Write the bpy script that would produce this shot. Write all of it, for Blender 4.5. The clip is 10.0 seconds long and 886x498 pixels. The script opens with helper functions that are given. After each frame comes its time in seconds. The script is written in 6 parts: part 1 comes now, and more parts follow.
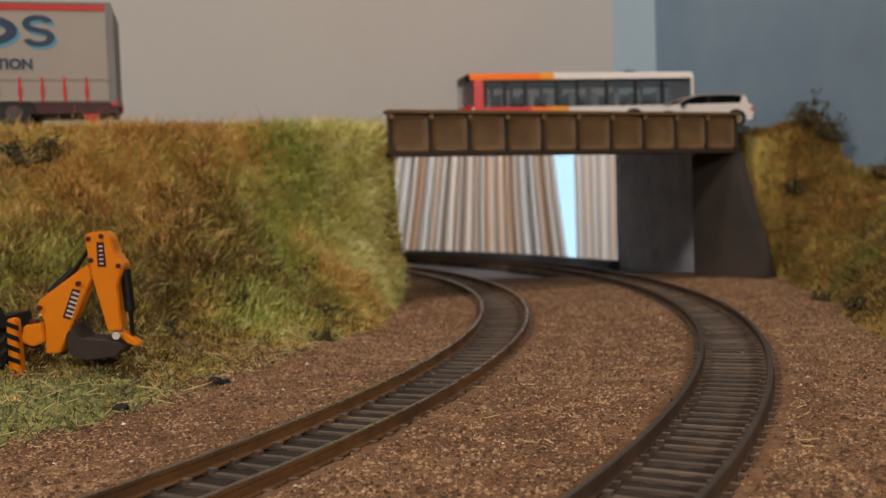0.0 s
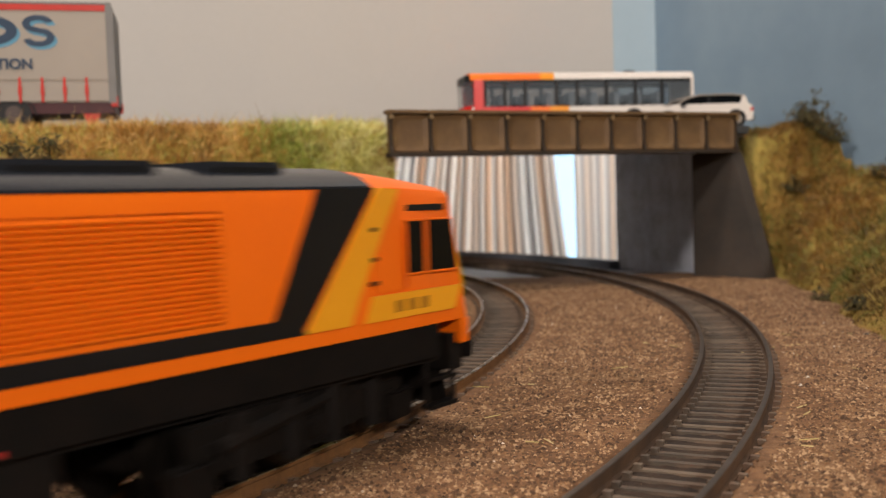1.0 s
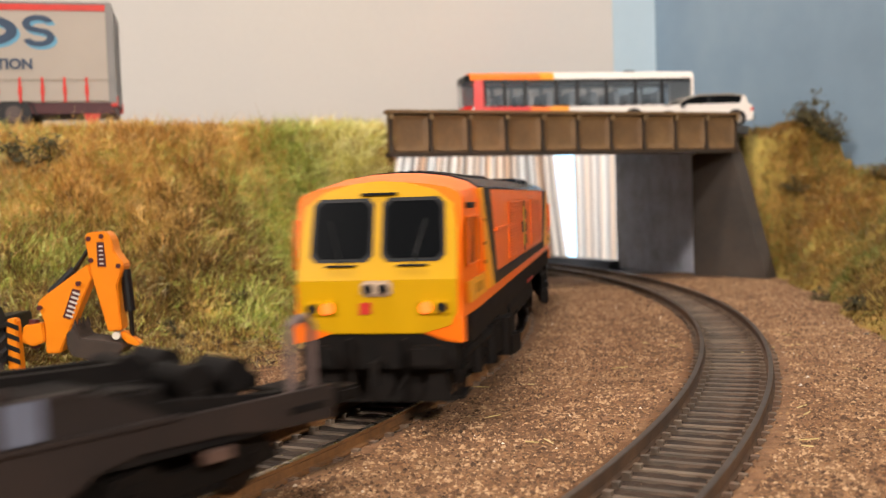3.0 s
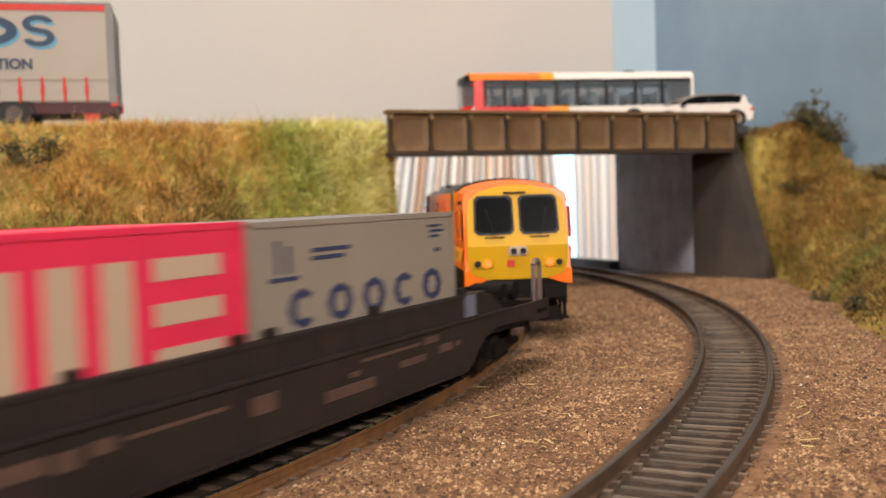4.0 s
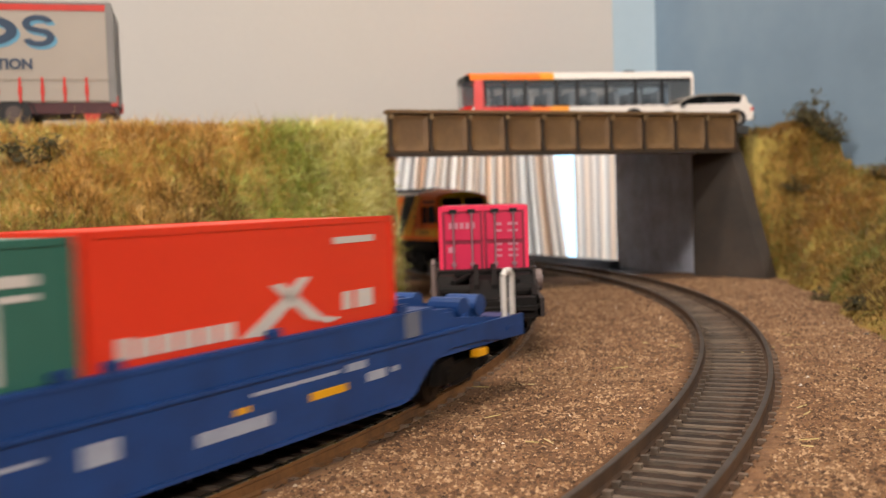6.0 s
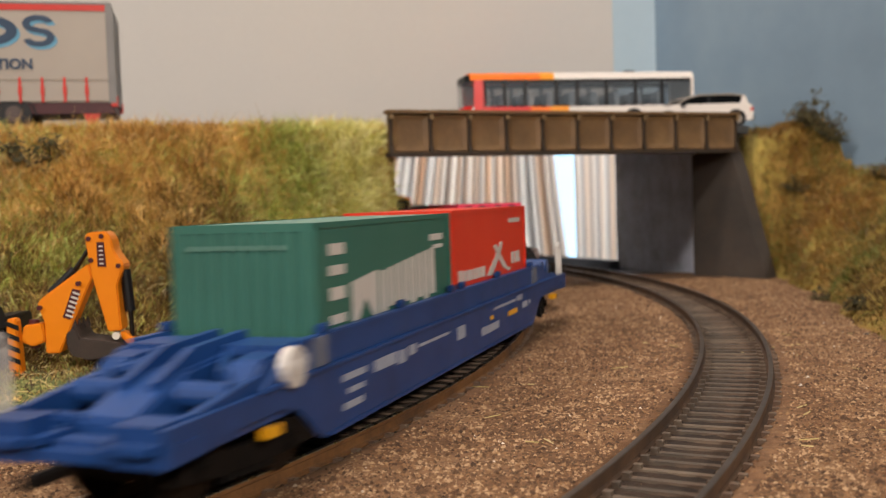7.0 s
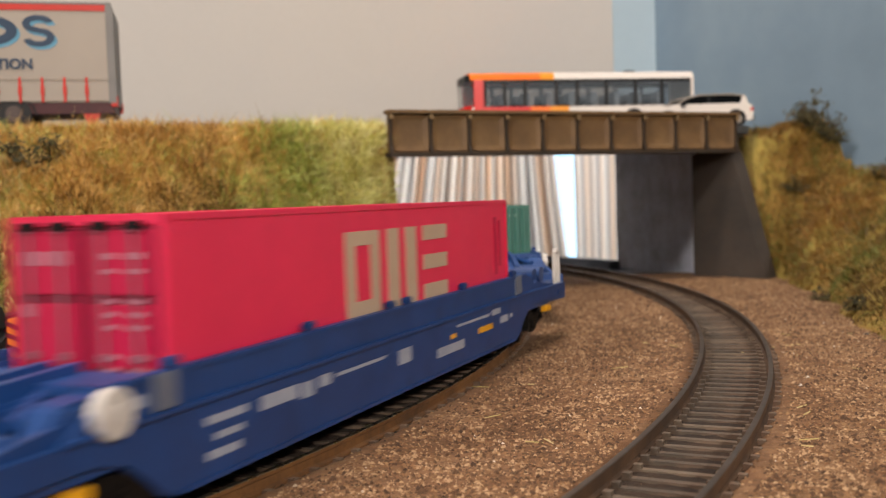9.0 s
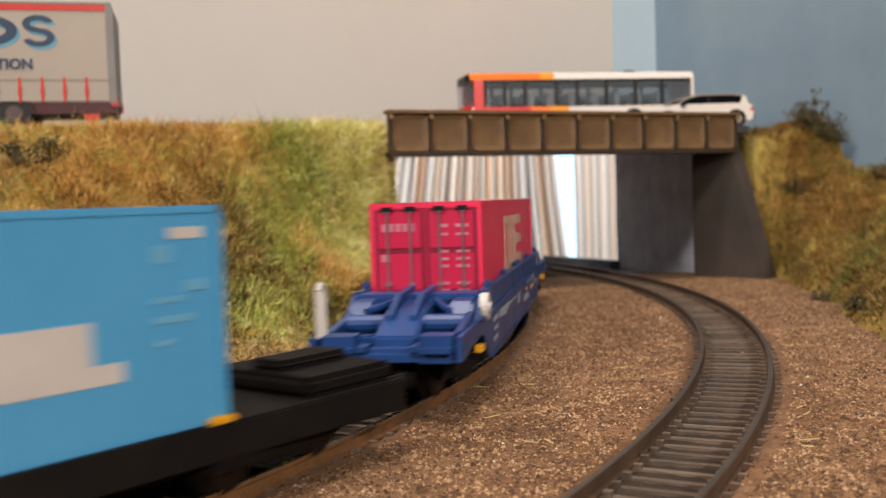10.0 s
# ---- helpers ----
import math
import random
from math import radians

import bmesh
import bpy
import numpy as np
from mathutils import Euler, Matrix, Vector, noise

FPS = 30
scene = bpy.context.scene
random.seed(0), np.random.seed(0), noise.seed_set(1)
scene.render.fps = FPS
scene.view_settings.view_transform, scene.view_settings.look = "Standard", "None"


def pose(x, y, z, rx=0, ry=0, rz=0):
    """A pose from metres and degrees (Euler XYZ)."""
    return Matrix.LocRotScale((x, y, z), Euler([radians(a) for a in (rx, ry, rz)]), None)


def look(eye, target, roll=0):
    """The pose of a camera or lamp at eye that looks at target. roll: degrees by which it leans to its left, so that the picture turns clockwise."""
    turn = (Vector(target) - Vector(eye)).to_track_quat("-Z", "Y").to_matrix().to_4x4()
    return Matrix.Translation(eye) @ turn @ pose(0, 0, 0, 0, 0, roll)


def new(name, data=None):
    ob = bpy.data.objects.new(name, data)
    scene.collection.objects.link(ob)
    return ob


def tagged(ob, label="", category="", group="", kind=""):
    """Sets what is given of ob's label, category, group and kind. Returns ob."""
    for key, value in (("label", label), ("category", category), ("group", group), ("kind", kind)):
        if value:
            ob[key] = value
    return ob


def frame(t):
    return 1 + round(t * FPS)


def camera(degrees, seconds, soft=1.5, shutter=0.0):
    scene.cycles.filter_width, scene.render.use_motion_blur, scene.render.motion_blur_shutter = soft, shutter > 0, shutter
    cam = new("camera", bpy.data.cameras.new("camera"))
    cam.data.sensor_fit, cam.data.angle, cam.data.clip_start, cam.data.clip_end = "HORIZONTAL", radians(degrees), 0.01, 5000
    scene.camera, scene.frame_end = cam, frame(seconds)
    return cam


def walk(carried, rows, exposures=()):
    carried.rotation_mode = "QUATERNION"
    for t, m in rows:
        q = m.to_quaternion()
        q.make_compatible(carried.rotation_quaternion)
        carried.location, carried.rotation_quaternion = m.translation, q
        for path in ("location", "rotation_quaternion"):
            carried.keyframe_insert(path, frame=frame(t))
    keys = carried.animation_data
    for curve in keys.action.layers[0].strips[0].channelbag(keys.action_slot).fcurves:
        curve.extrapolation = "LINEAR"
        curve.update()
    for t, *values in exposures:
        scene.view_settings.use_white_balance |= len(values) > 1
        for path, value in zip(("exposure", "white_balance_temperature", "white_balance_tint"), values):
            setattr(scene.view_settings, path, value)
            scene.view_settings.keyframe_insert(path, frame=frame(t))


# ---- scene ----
# A model railway at 1:76. Lengths below are in plan units of about a millimetre and are turned into metres when meshes are made.
MM = 0.00106  # one plan unit: the gauge between rail-head centres is 16.5 units

cam = camera(48.51, 10.0, soft=1.1, shutter=0.9)
EYE = (0.0, 0.0, 46.0 * MM)
EYE_POSE = look(EYE, (0.0, math.cos(0.0503), 46.0 * MM - math.sin(0.0503)), -1.856)
cam.data.dof.use_dof = True
cam.data.dof.focus_distance = 0.205
cam.data.dof.aperture_fstop = 30.0
walk(cam, [(0.0, EYE_POSE), (10.0, EYE_POSE)], exposures=[(0.0, -1.0), (0.5, -0.85), (1.0, -0.45), (1.5, 0.0), (2.5, 0.3), (2.7, 0.2), (4.0, 0.0), (4.5, 0.0), (5.0, 0.1), (5.5, 0.03), (7.0, -0.34), (8.5, -0.3), (10.0, -0.22)])

# ---- light: warm lamps under the room's ceiling, daylight behind the curtain ----
world = bpy.data.worlds.new("room_air")
scene.world = world
world.use_nodes = True
world.node_tree.nodes["Background"].inputs[0].default_value = (0.75, 0.85, 1.0, 1)
world.node_tree.nodes["Background"].inputs[1].default_value = 0.25


def area_lamp(name, eye, target, sx, sy, watts, colour):
    data = bpy.data.lights.new(name, "AREA")
    data.shape, data.size, data.size_y, data.energy, data.color = "RECTANGLE", sx, sy, watts, colour
    ob = new(name, data)
    ob.matrix_world = look(eye, target)
    return ob


area_lamp("room_lamp", (0.46, -0.85, 0.54), (-0.05, 0.42, 0.03), 0.1, 0.09, 15.0, (1.0, 0.88, 0.79))
area_lamp("room_lamp", (-0.85, -0.6, 0.75), (0.05, 0.5, 0.03), 0.16, 0.14, 12.5, (1.0, 0.90, 0.82))
area_lamp("ceiling_lamp", (-0.15, 0.1, 1.4), (-0.05, 0.35, 0.0), 0.5, 0.3, 20, (1.0, 0.88, 0.79))

area_lamp("window_light", (0.1, 1.575, 0.52), (0.06, 1.11, 0.06), 1.15, 0.4, 27, (0.86, 0.93, 1.0))

# ---- the two tracks: arcs about two centres ----
C1, R1 = (-492.6, 399.0), 515.9
C2, R2 = (-471.0, 411.9), 568.4
GAUGE, RAIL_TOP = 16.5, 4.0


def arc(c, r, a):
    return (c[0] + r * math.cos(a), c[1] + r * math.sin(a))


# ---- mesh helpers ----
def part(name, bm, material, parent=None, label=""):
    me = bpy.data.meshes.new(name)
    bm.to_mesh(me)
    bm.free()
    me.transform(Matrix.Scale(MM, 4))
    me.materials.append(material)
    ob = new(name, me)
    ob.parent = parent
    if label:
        ob["label"] = label
    return ob


def share(name, data, parent, m):
    ob = new(name, data)
    ob.parent = parent
    ob.matrix_basis = m
    return ob


def thing(name, label, category, group="", kind="", m=None):
    ob = new(name)
    ob.empty_display_size = 0.01
    if m is not None:
        ob.matrix_basis = m
    return tagged(ob, label, category, group, kind)


def mm_pose(x, y, z, rx=0, ry=0, rz=0):
    return pose(x * MM, y * MM, z * MM, rx, ry, rz)


def box(bm, x0, x1, y0, y1, z0, z1, bevel=0.0):
    r = bmesh.ops.create_cube(bm, size=1)
    vs = r["verts"]
    for v in vs:
        v.co = Vector(((x0 + x1) / 2 + v.co.x * (x1 - x0), (y0 + y1) / 2 + v.co.y * (y1 - y0), (z0 + z1) / 2 + v.co.z * (z1 - z0)))
    if bevel:
        es = {e for v in vs for e in v.link_edges}
        bmesh.ops.bevel(bm, geom=list(es), offset=bevel, segments=2, affect="EDGES", clamp_overlap=True)
    return bm


def boxed(*a, bevel=0.0):
    return box(bmesh.new(), *a, bevel=bevel)


def rod(bm, a, b, r, n=10, r2=None):
    a, b = Vector(a), Vector(b)
    d = b - a
    m = Matrix.Translation((a + b) / 2) @ d.to_track_quat("Z", "Y").to_matrix().to_4x4()
    bmesh.ops.create_cone(bm, cap_ends=True, segments=n, radius1=r, radius2=r if r2 is None else r2, depth=d.length, matrix=m)
    return bm


def prism(bm, pts, axis, a, b):
    """A closed outline (u, v) drawn out from a to b along x, y or z."""
    def at(u, v, w):
        return {"x": (w, u, v), "y": (u, w, v), "z": (u, v, w)}[axis]
    lo = [bm.verts.new(at(u, v, a)) for u, v in pts]
    hi = [bm.verts.new(at(u, v, b)) for u, v in pts]
    n = len(pts)
    bm.faces.new(lo)
    bm.faces.new(hi)
    for i in range(n):
        bm.faces.new((lo[i], lo[(i + 1) % n], hi[(i + 1) % n], hi[i]))
    bmesh.ops.recalc_face_normals(bm, faces=bm.faces)
    return bm


def smooth(ob, angle=0.6):
    for p in ob.data.polygons:
        p.use_smooth = True
    ob.data.set_sharp_from_angle(angle=angle)
    return ob


def mesh_np(name, verts, faces, material, parent=None):
    """A mesh from arrays in millimetres; faces all of one size."""
    me = bpy.data.meshes.new(name)
    verts, faces = np.asarray(verts, np.float32), np.asarray(faces, np.int32)
    k = faces.shape[1]
    me.vertices.add(len(verts))
    me.vertices.foreach_set("co", (verts * MM).ravel())
    me.loops.add(faces.size)
    me.loops.foreach_set("vertex_index", faces.ravel())
    me.polygons.add(len(faces))
    me.polygons.foreach_set("loop_start", np.arange(0, faces.size, k, dtype=np.int32))
    me.update(calc_edges=True)
    me.validate()
    me.materials.append(material)
    ob = new(name, me)
    ob.parent = parent
    return ob
# ---- materials ----
def rgb(h):
    """A picture colour, as linear light."""
    v = [int(h[i:i + 2], 16) / 255 for i in (0, 2, 4)]
    return tuple(c / 12.92 if c <= 0.04045 else ((c + 0.055) / 1.055) ** 2.4 for c in v) + (1.0,)


def mat(name, colours, size=20.0, lo=0.28, hi=0.72, rough=0.6, metal=0.0, bump=0.0, grain=0.0, fine=None, island=0.0, obj=0.0, dirt=None, dirt_amount=0.0, dirt_size=8.0, spec=0.5, coat=0.0, stretch=(1, 1, 1)):
    """Colours blended over noise of that size in mm, a finer grain, bump, and dirt in patches."""
    m = bpy.data.materials.new(name)
    m.use_nodes = True
    nt = m.node_tree
    nd, ln = nt.nodes, nt.links
    b = nd["Principled BSDF"]
    co = nd.new("ShaderNodeTexCoord")
    mp = nd.new("ShaderNodeMapping")
    mp.inputs["Scale"].default_value = stretch
    ln.new(co.outputs["Object"], mp.inputs["Vector"])

    def noise_tex(mm, detail=4.0, rough_=0.6):
        n = nd.new("ShaderNodeTexNoise")
        n.inputs["Scale"].default_value = 1000.0 / mm
        n.inputs["Detail"].default_value = detail
        n.inputs["Roughness"].default_value = rough_
        ln.new(mp.outputs[0], n.inputs["Vector"])
        return n.outputs["Fac"]

    def math_(op, a, b_):
        n = nd.new("ShaderNodeMath")
        n.operation = op
        for i, v in enumerate((a, b_)):
            if isinstance(v, (int, float)):
                n.inputs[i].default_value = v
            else:
                ln.new(v, n.inputs[i])
        return n.outputs[0]

    fac = noise_tex(size)
    if island:
        g = nd.new("ShaderNodeNewGeometry")
        fac = math_("ADD", fac, math_("MULTIPLY", math_("SUBTRACT", g.outputs["Random Per Island"], 0.5), island))
    if obj:
        g = nd.new("ShaderNodeObjectInfo")
        fac = math_("ADD", fac, math_("MULTIPLY", math_("SUBTRACT", g.outputs["Random"], 0.5), obj))
    ramp = nd.new("ShaderNodeValToRGB")
    el = ramp.color_ramp.elements
    n = len(colours)
    while len(el) < n:
        el.new(0.5)
    for i, c in enumerate(colours):
        el[i].position = 0.5 if n == 1 else lo + (hi - lo) * i / (n - 1)
        el[i].color = rgb(c) if isinstance(c, str) else c
    ln.new(fac, ramp.inputs["Fac"])
    colour = ramp.outputs["Color"]

    def mix(kind, f, a, c):
        x = nd.new("ShaderNodeMix")
        x.data_type, x.blend_type = "RGBA", kind
        for i, v in ((0, f), (6, a), (7, c)):
            if isinstance(v, (int, float, tuple)):
                x.inputs[i].default_value = v
            else:
                ln.new(v, x.inputs[i])
        return x.outputs[2]

    fine_mm = fine or size / 12
    if grain:
        f = math_("MULTIPLY", math_("SUBTRACT", noise_tex(fine_mm, 3.0), 0.5), 2.0 * grain)
        gr = nd.new("ShaderNodeCombineColor")
        v = math_("ADD", 1.0, f)
        for i in range(3):
            ln.new(v, gr.inputs[i])
        colour = mix("MULTIPLY", 1.0, colour, gr.outputs[0])
    if dirt:
        d = nd.new("ShaderNodeMapRange")
        ln.new(noise_tex(dirt_size, 6.0, 0.7), d.inputs[0])
        d.inputs[1].default_value, d.inputs[2].default_value = 0.42, 0.68
        d.inputs[3].default_value, d.inputs[4].default_value = 0.0, dirt_amount
        colour = mix("MIX", d.outputs[0], colour, rgb(dirt))
    ln.new(colour, b.inputs["Base Color"])
    rv = math_("ADD", rough - 0.08, math_("MULTIPLY", noise_tex(size / 3), 0.16))
    ln.new(rv, b.inputs["Roughness"])
    b.inputs["Metallic"].default_value = metal
    b.inputs["Specular IOR Level"].default_value = spec
    b.inputs["Coat Weight"].default_value = coat
    if bump:
        bn = nd.new("ShaderNodeBump")
        bn.inputs["Strength"].default_value = 0.8
        bn.inputs["Distance"].default_value = bump * MM
        ln.new(noise_tex(fine_mm, 4.0), bn.inputs["Height"])
        ln.new(bn.outputs[0], b.inputs["Normal"])
    return m


def glass_mat(name, tint, rough=0.05, alpha=0.35):
    m = bpy.data.materials.new(name)
    m.use_nodes = True
    b = m.node_tree.nodes["Principled BSDF"]
    b.inputs["Base Color"].default_value = rgb(tint)
    b.inputs["Roughness"].default_value = rough
    b.inputs["Alpha"].default_value = alpha
    return m


def glow_mat(name, colour, strength):
    m = bpy.data.materials.new(name)
    m.use_nodes = True
    b = m.node_tree.nodes["Principled BSDF"]
    b.inputs["Base Color"].default_value = rgb(colour)
    b.inputs["Emission Color"].default_value = rgb(colour)
    b.inputs["Emission Strength"].default_value = strength
    return m


M_BALLAST = mat("ballast", ["68492d", "7b583a", "8b6a4a"], 45, lo=0.35, hi=0.65, rough=0.95, bump=0.8, grain=0.6, fine=1.1, dirt="4a3019", dirt_amount=0.75, dirt_size=2.2)
# Dark for grime, and for the shade between sleepers, put into the colour.
M_BED = mat("grimy_shaded_bed", ["1e140c", "2a1c10", "3c2a1a"], 14, rough=0.95, bump=0.6, grain=0.5, fine=1.0)
M_STONE = mat("ballast_grain", ["4e3520", "6b4c30", "7e5c3d", "8d6b49", "a88866"], 8, rough=0.9, island=0.6, grain=0.2)
M_SOIL = mat("bank_soil", ["6a5c2a", "8e7c38", "8e6e34", "7a843a"], 40, rough=0.95, bump=1.0, grain=0.5, fine=3)
M_GRASS = mat("static_grass", ["80642a", "c09848", "eac078", "d2b258", "a2b84c", "cecc68", "f2e2a0", "d8a45c", "a0883c"], 44, lo=0.33, hi=0.67, rough=0.5, island=0.11, grain=0.35, fine=9, spec=0.6, dirt="4a340f", dirt_amount=0.8, dirt_size=22)
M_RAIL_HEAD = mat("rail_steel", ["8a8580", "a8a39c"], 10, rough=0.28, metal=1.0, grain=0.1)
M_RAIL_RUST = mat("rail_rust", ["4a321c", "6b4825", "7e5830"], 12, rough=0.75, grain=0.3, fine=1, bump=0.1)
M_SLEEPER = mat("sleeper_plastic", ["4a4137", "594d41", "695c4d"], 9, rough=0.8, obj=0.5, grain=0.2, bump=0.15, dirt="7a5a45", dirt_amount=0.5, dirt_size=6)
M_SKY = mat("painted_backdrop", ["b1aca5", "bab5ae", "b4b1ad"], 260, rough=0.9, grain=0.03, fine=4, bump=0.05)
M_SKY_BLUE = mat("painted_backdrop_blue", ["677b8c", "768b9c", "8599a6"], 160, rough=0.9, grain=0.04, fine=5, bump=0.05)
# Darker girder brown: shade at stiffeners and bottom flange put into the colour.
M_GIRDER_SHADE = mat("girder_shade", ["2a1e11", "342616"], 12, rough=0.7, grain=0.2)
M_GIRDER = mat("girder_paint", ["604628", "6e5230", "7a5e3a"], 18, rough=0.6, grain=0.15, bump=0.1, dirt="4e3a1e", dirt_amount=0.5, dirt_size=10)
M_CONCRETE = mat("abutment_grey", ["b2b9ca", "bcc3d2", "c2c8d4"], 25, rough=0.6, grain=0.2, bump=0.15, dirt="6e6c74", dirt_amount=0.5, dirt_size=18)
M_BOARD = mat("baseboard_grey", ["80858e", "90959c", "9a9894"], 40, rough=0.9, grain=0.15, bump=0.1)
M_ROAD = mat("road_grey", ["4a4a4a", "565656"], 20, rough=0.9, grain=0.25, fine=1)
M_ROOM = mat("room_paint", ["8c847a", "968e84"], 400, rough=0.9)
M_WHITE = mat("white_paint", ["c8c4bc", "d6d2ca"], 20, rough=0.5, grain=0.04)
M_LIP = mat("edge_strip_dark", ["585c64", "686c74"], 20, rough=0.8, grain=0.2)
M_SKY_PALE = mat("painted_backdrop_pale_blue", ["a0b4c0", "acbfca"], 120, rough=0.9, grain=0.03, fine=5)
M_CHIP = mat("pale_chip", ["b9a590", "d8cdbd"], 4, rough=0.8, island=0.6)
M_RAIL_DULL = mat("rail_dull", ["4a4038", "5c5046"], 10, rough=0.5, metal=0.6, grain=0.2)
M_RAIL_DARK = mat("rail_dark_rust", ["33261c", "4a3523", "59402a"], 12, rough=0.8, grain=0.3, fine=1, bump=0.1)
M_GIRDER_PALE = mat("girder_bolt", ["6e5838", "7a6342"], 6, rough=0.6)
# Wing wall: dark brown with blotches, much darker than the abutment.
M_CONCRETE_BROWN = mat("wing_wall_brown", ["322d28", "3a342f", "423b35"], 25, rough=0.85, grain=0.2, bump=0.15, dirt="4a3a2c", dirt_amount=0.35, dirt_size=14)
M_ORANGE = mat("loco_orange", ["ea680a", "f27210"], 60, rough=0.36, grain=0.02, spec=0.32)
M_YELLOW = mat("cab_yellow", ["b88c02", "c29604"], 40, rough=0.4, grain=0.03, spec=0.25)
M_AMBER = mat("panel_amber", ["e69a14", "eea41c"], 40, rough=0.42, grain=0.03)
M_BLACK = mat("black_paint", ["0e0f11", "151618"], 15, rough=0.45, grain=0.12, spec=0.3)
M_ROOF = mat("loco_roof_grey", ["1b1d22", "252930"], 25, rough=0.24, grain=0.1)
M_UNDER = mat("underframe_black", ["0b0908", "120f0d"], 10, rough=0.7, grain=0.25, spec=0.15, dirt="1e1611", dirt_amount=0.4, dirt_size=6)
M_STEEL = mat("wheel_steel", ["2c2825", "3a3531"], 6, rough=0.4, metal=0.9, grain=0.15)
M_GLASS = glass_mat("dark_glass", "0c0e10", 0.2, 1.0)
M_GLASS.node_tree.nodes["Principled BSDF"].inputs["Specular IOR Level"].default_value = 0.1
M_PINK = mat("container_pink", ["dc2850", "e43058"], 50, rough=0.42, grain=0.03, dirt="b81d45", dirt_amount=0.25, dirt_size=14)
M_PINK_DOOR = mat("container_pink_door", ["b3123f", "bd1745"], 30, rough=0.45, grain=0.04)
M_PRINT_TAN = mat("print_tan", ["b39c86", "bda68f"], 20, rough=0.5, grain=0.03)
M_GREY = mat("container_grey", ["877d72", "91877b"], 40, rough=0.5, grain=0.04)
M_GREY_TOP = mat("container_top", ["6f6d6b", "7c7a78"], 30, rough=0.55, grain=0.06)
M_PRINT_NAVY = mat("print_navy", ["2a3354", "323b5e"], 20, rough=0.5)
M_PRINT_WHITE = mat("print_white", ["b9b4ae", "cac5bf"], 15, rough=0.5)
M_BLUE = mat("wagon_blue", ["163a70", "1b4380"], 30, rough=0.42, grain=0.06, dirt="13254a", dirt_amount=0.4, dirt_size=12)
M_DARK = mat("wagon_charcoal", ["211b19", "2a2321"], 25, rough=0.65, spec=0.3, grain=0.12, dirt="392b24", dirt_amount=0.4, dirt_size=12)
M_DARK_END = mat("wagon_end_black", ["121111", "191716"], 20, rough=0.7, spec=0.1, grain=0.15, dirt="2a2320", dirt_amount=0.3, dirt_size=10)
M_RED = mat("container_red", ["d2321a", "da3a20"], 40, rough=0.42, grain=0.03)
M_GREEN = mat("container_green", ["2d5f52", "34685b"], 40, rough=0.48, grain=0.04)
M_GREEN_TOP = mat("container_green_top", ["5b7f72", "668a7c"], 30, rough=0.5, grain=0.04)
M_CYAN = mat("container_sky_blue", ["4594c4", "4e9ccc"], 40, rough=0.45, grain=0.03)
M_YELLOW_MARK = mat("yellow_mark", ["d89a10", "e0a51c"], 10, rough=0.45)
M_MAROON = mat("chassis_maroon", ["3d1016", "4a151c"], 20, rough=0.5, grain=0.1)
M_STRAP = mat("strap_red", ["b5281c", "c23024"], 10, rough=0.5)
M_TRAILER = mat("trailer_sheet", ["978e84", "a0978c"], 80, rough=0.5, grain=0.03, bump=0.2, fine=20)
M_TYRE = mat("tyre_rubber", ["1a1a1b", "242425"], 8, rough=0.75, grain=0.2)
M_DIGGER = mat("digger_orange_yellow", ["d87808", "e2840c"], 25, rough=0.4, grain=0.04)
M_BUS_RED = mat("bus_red", ["c81812", "d21e16"], 30, rough=0.35)
M_BUS_ORANGE = mat("bus_orange", ["ee6a10", "f47818"], 30, rough=0.35)
M_BUS_AMBER = mat("bus_amber", ["e8901a", "f09a20"], 30, rough=0.35)
M_BUS_WHITE = mat("bus_white", ["d8d0c8", "e0d8d0"], 30, rough=0.35)
M_BUS_GLASS = glass_mat("bus_glass", "6a747c", 0.05, 0.3)
M_BUSH = mat("bush_leaf", ["2c2a14", "46421c", "5a4c24"], 8, rough=0.8, island=0.8, grain=0.2)
M_TWIG = mat("twig", ["3a2a1a", "4c3824"], 6, rough=0.85, grain=0.3)
M_TAIL = glow_mat("lit_lamp_orange", "ff5a20", 2.5)
M_LAMP = mat("lamp_lens", ["cfc8bc", "ddd6ca"], 5, rough=0.2)


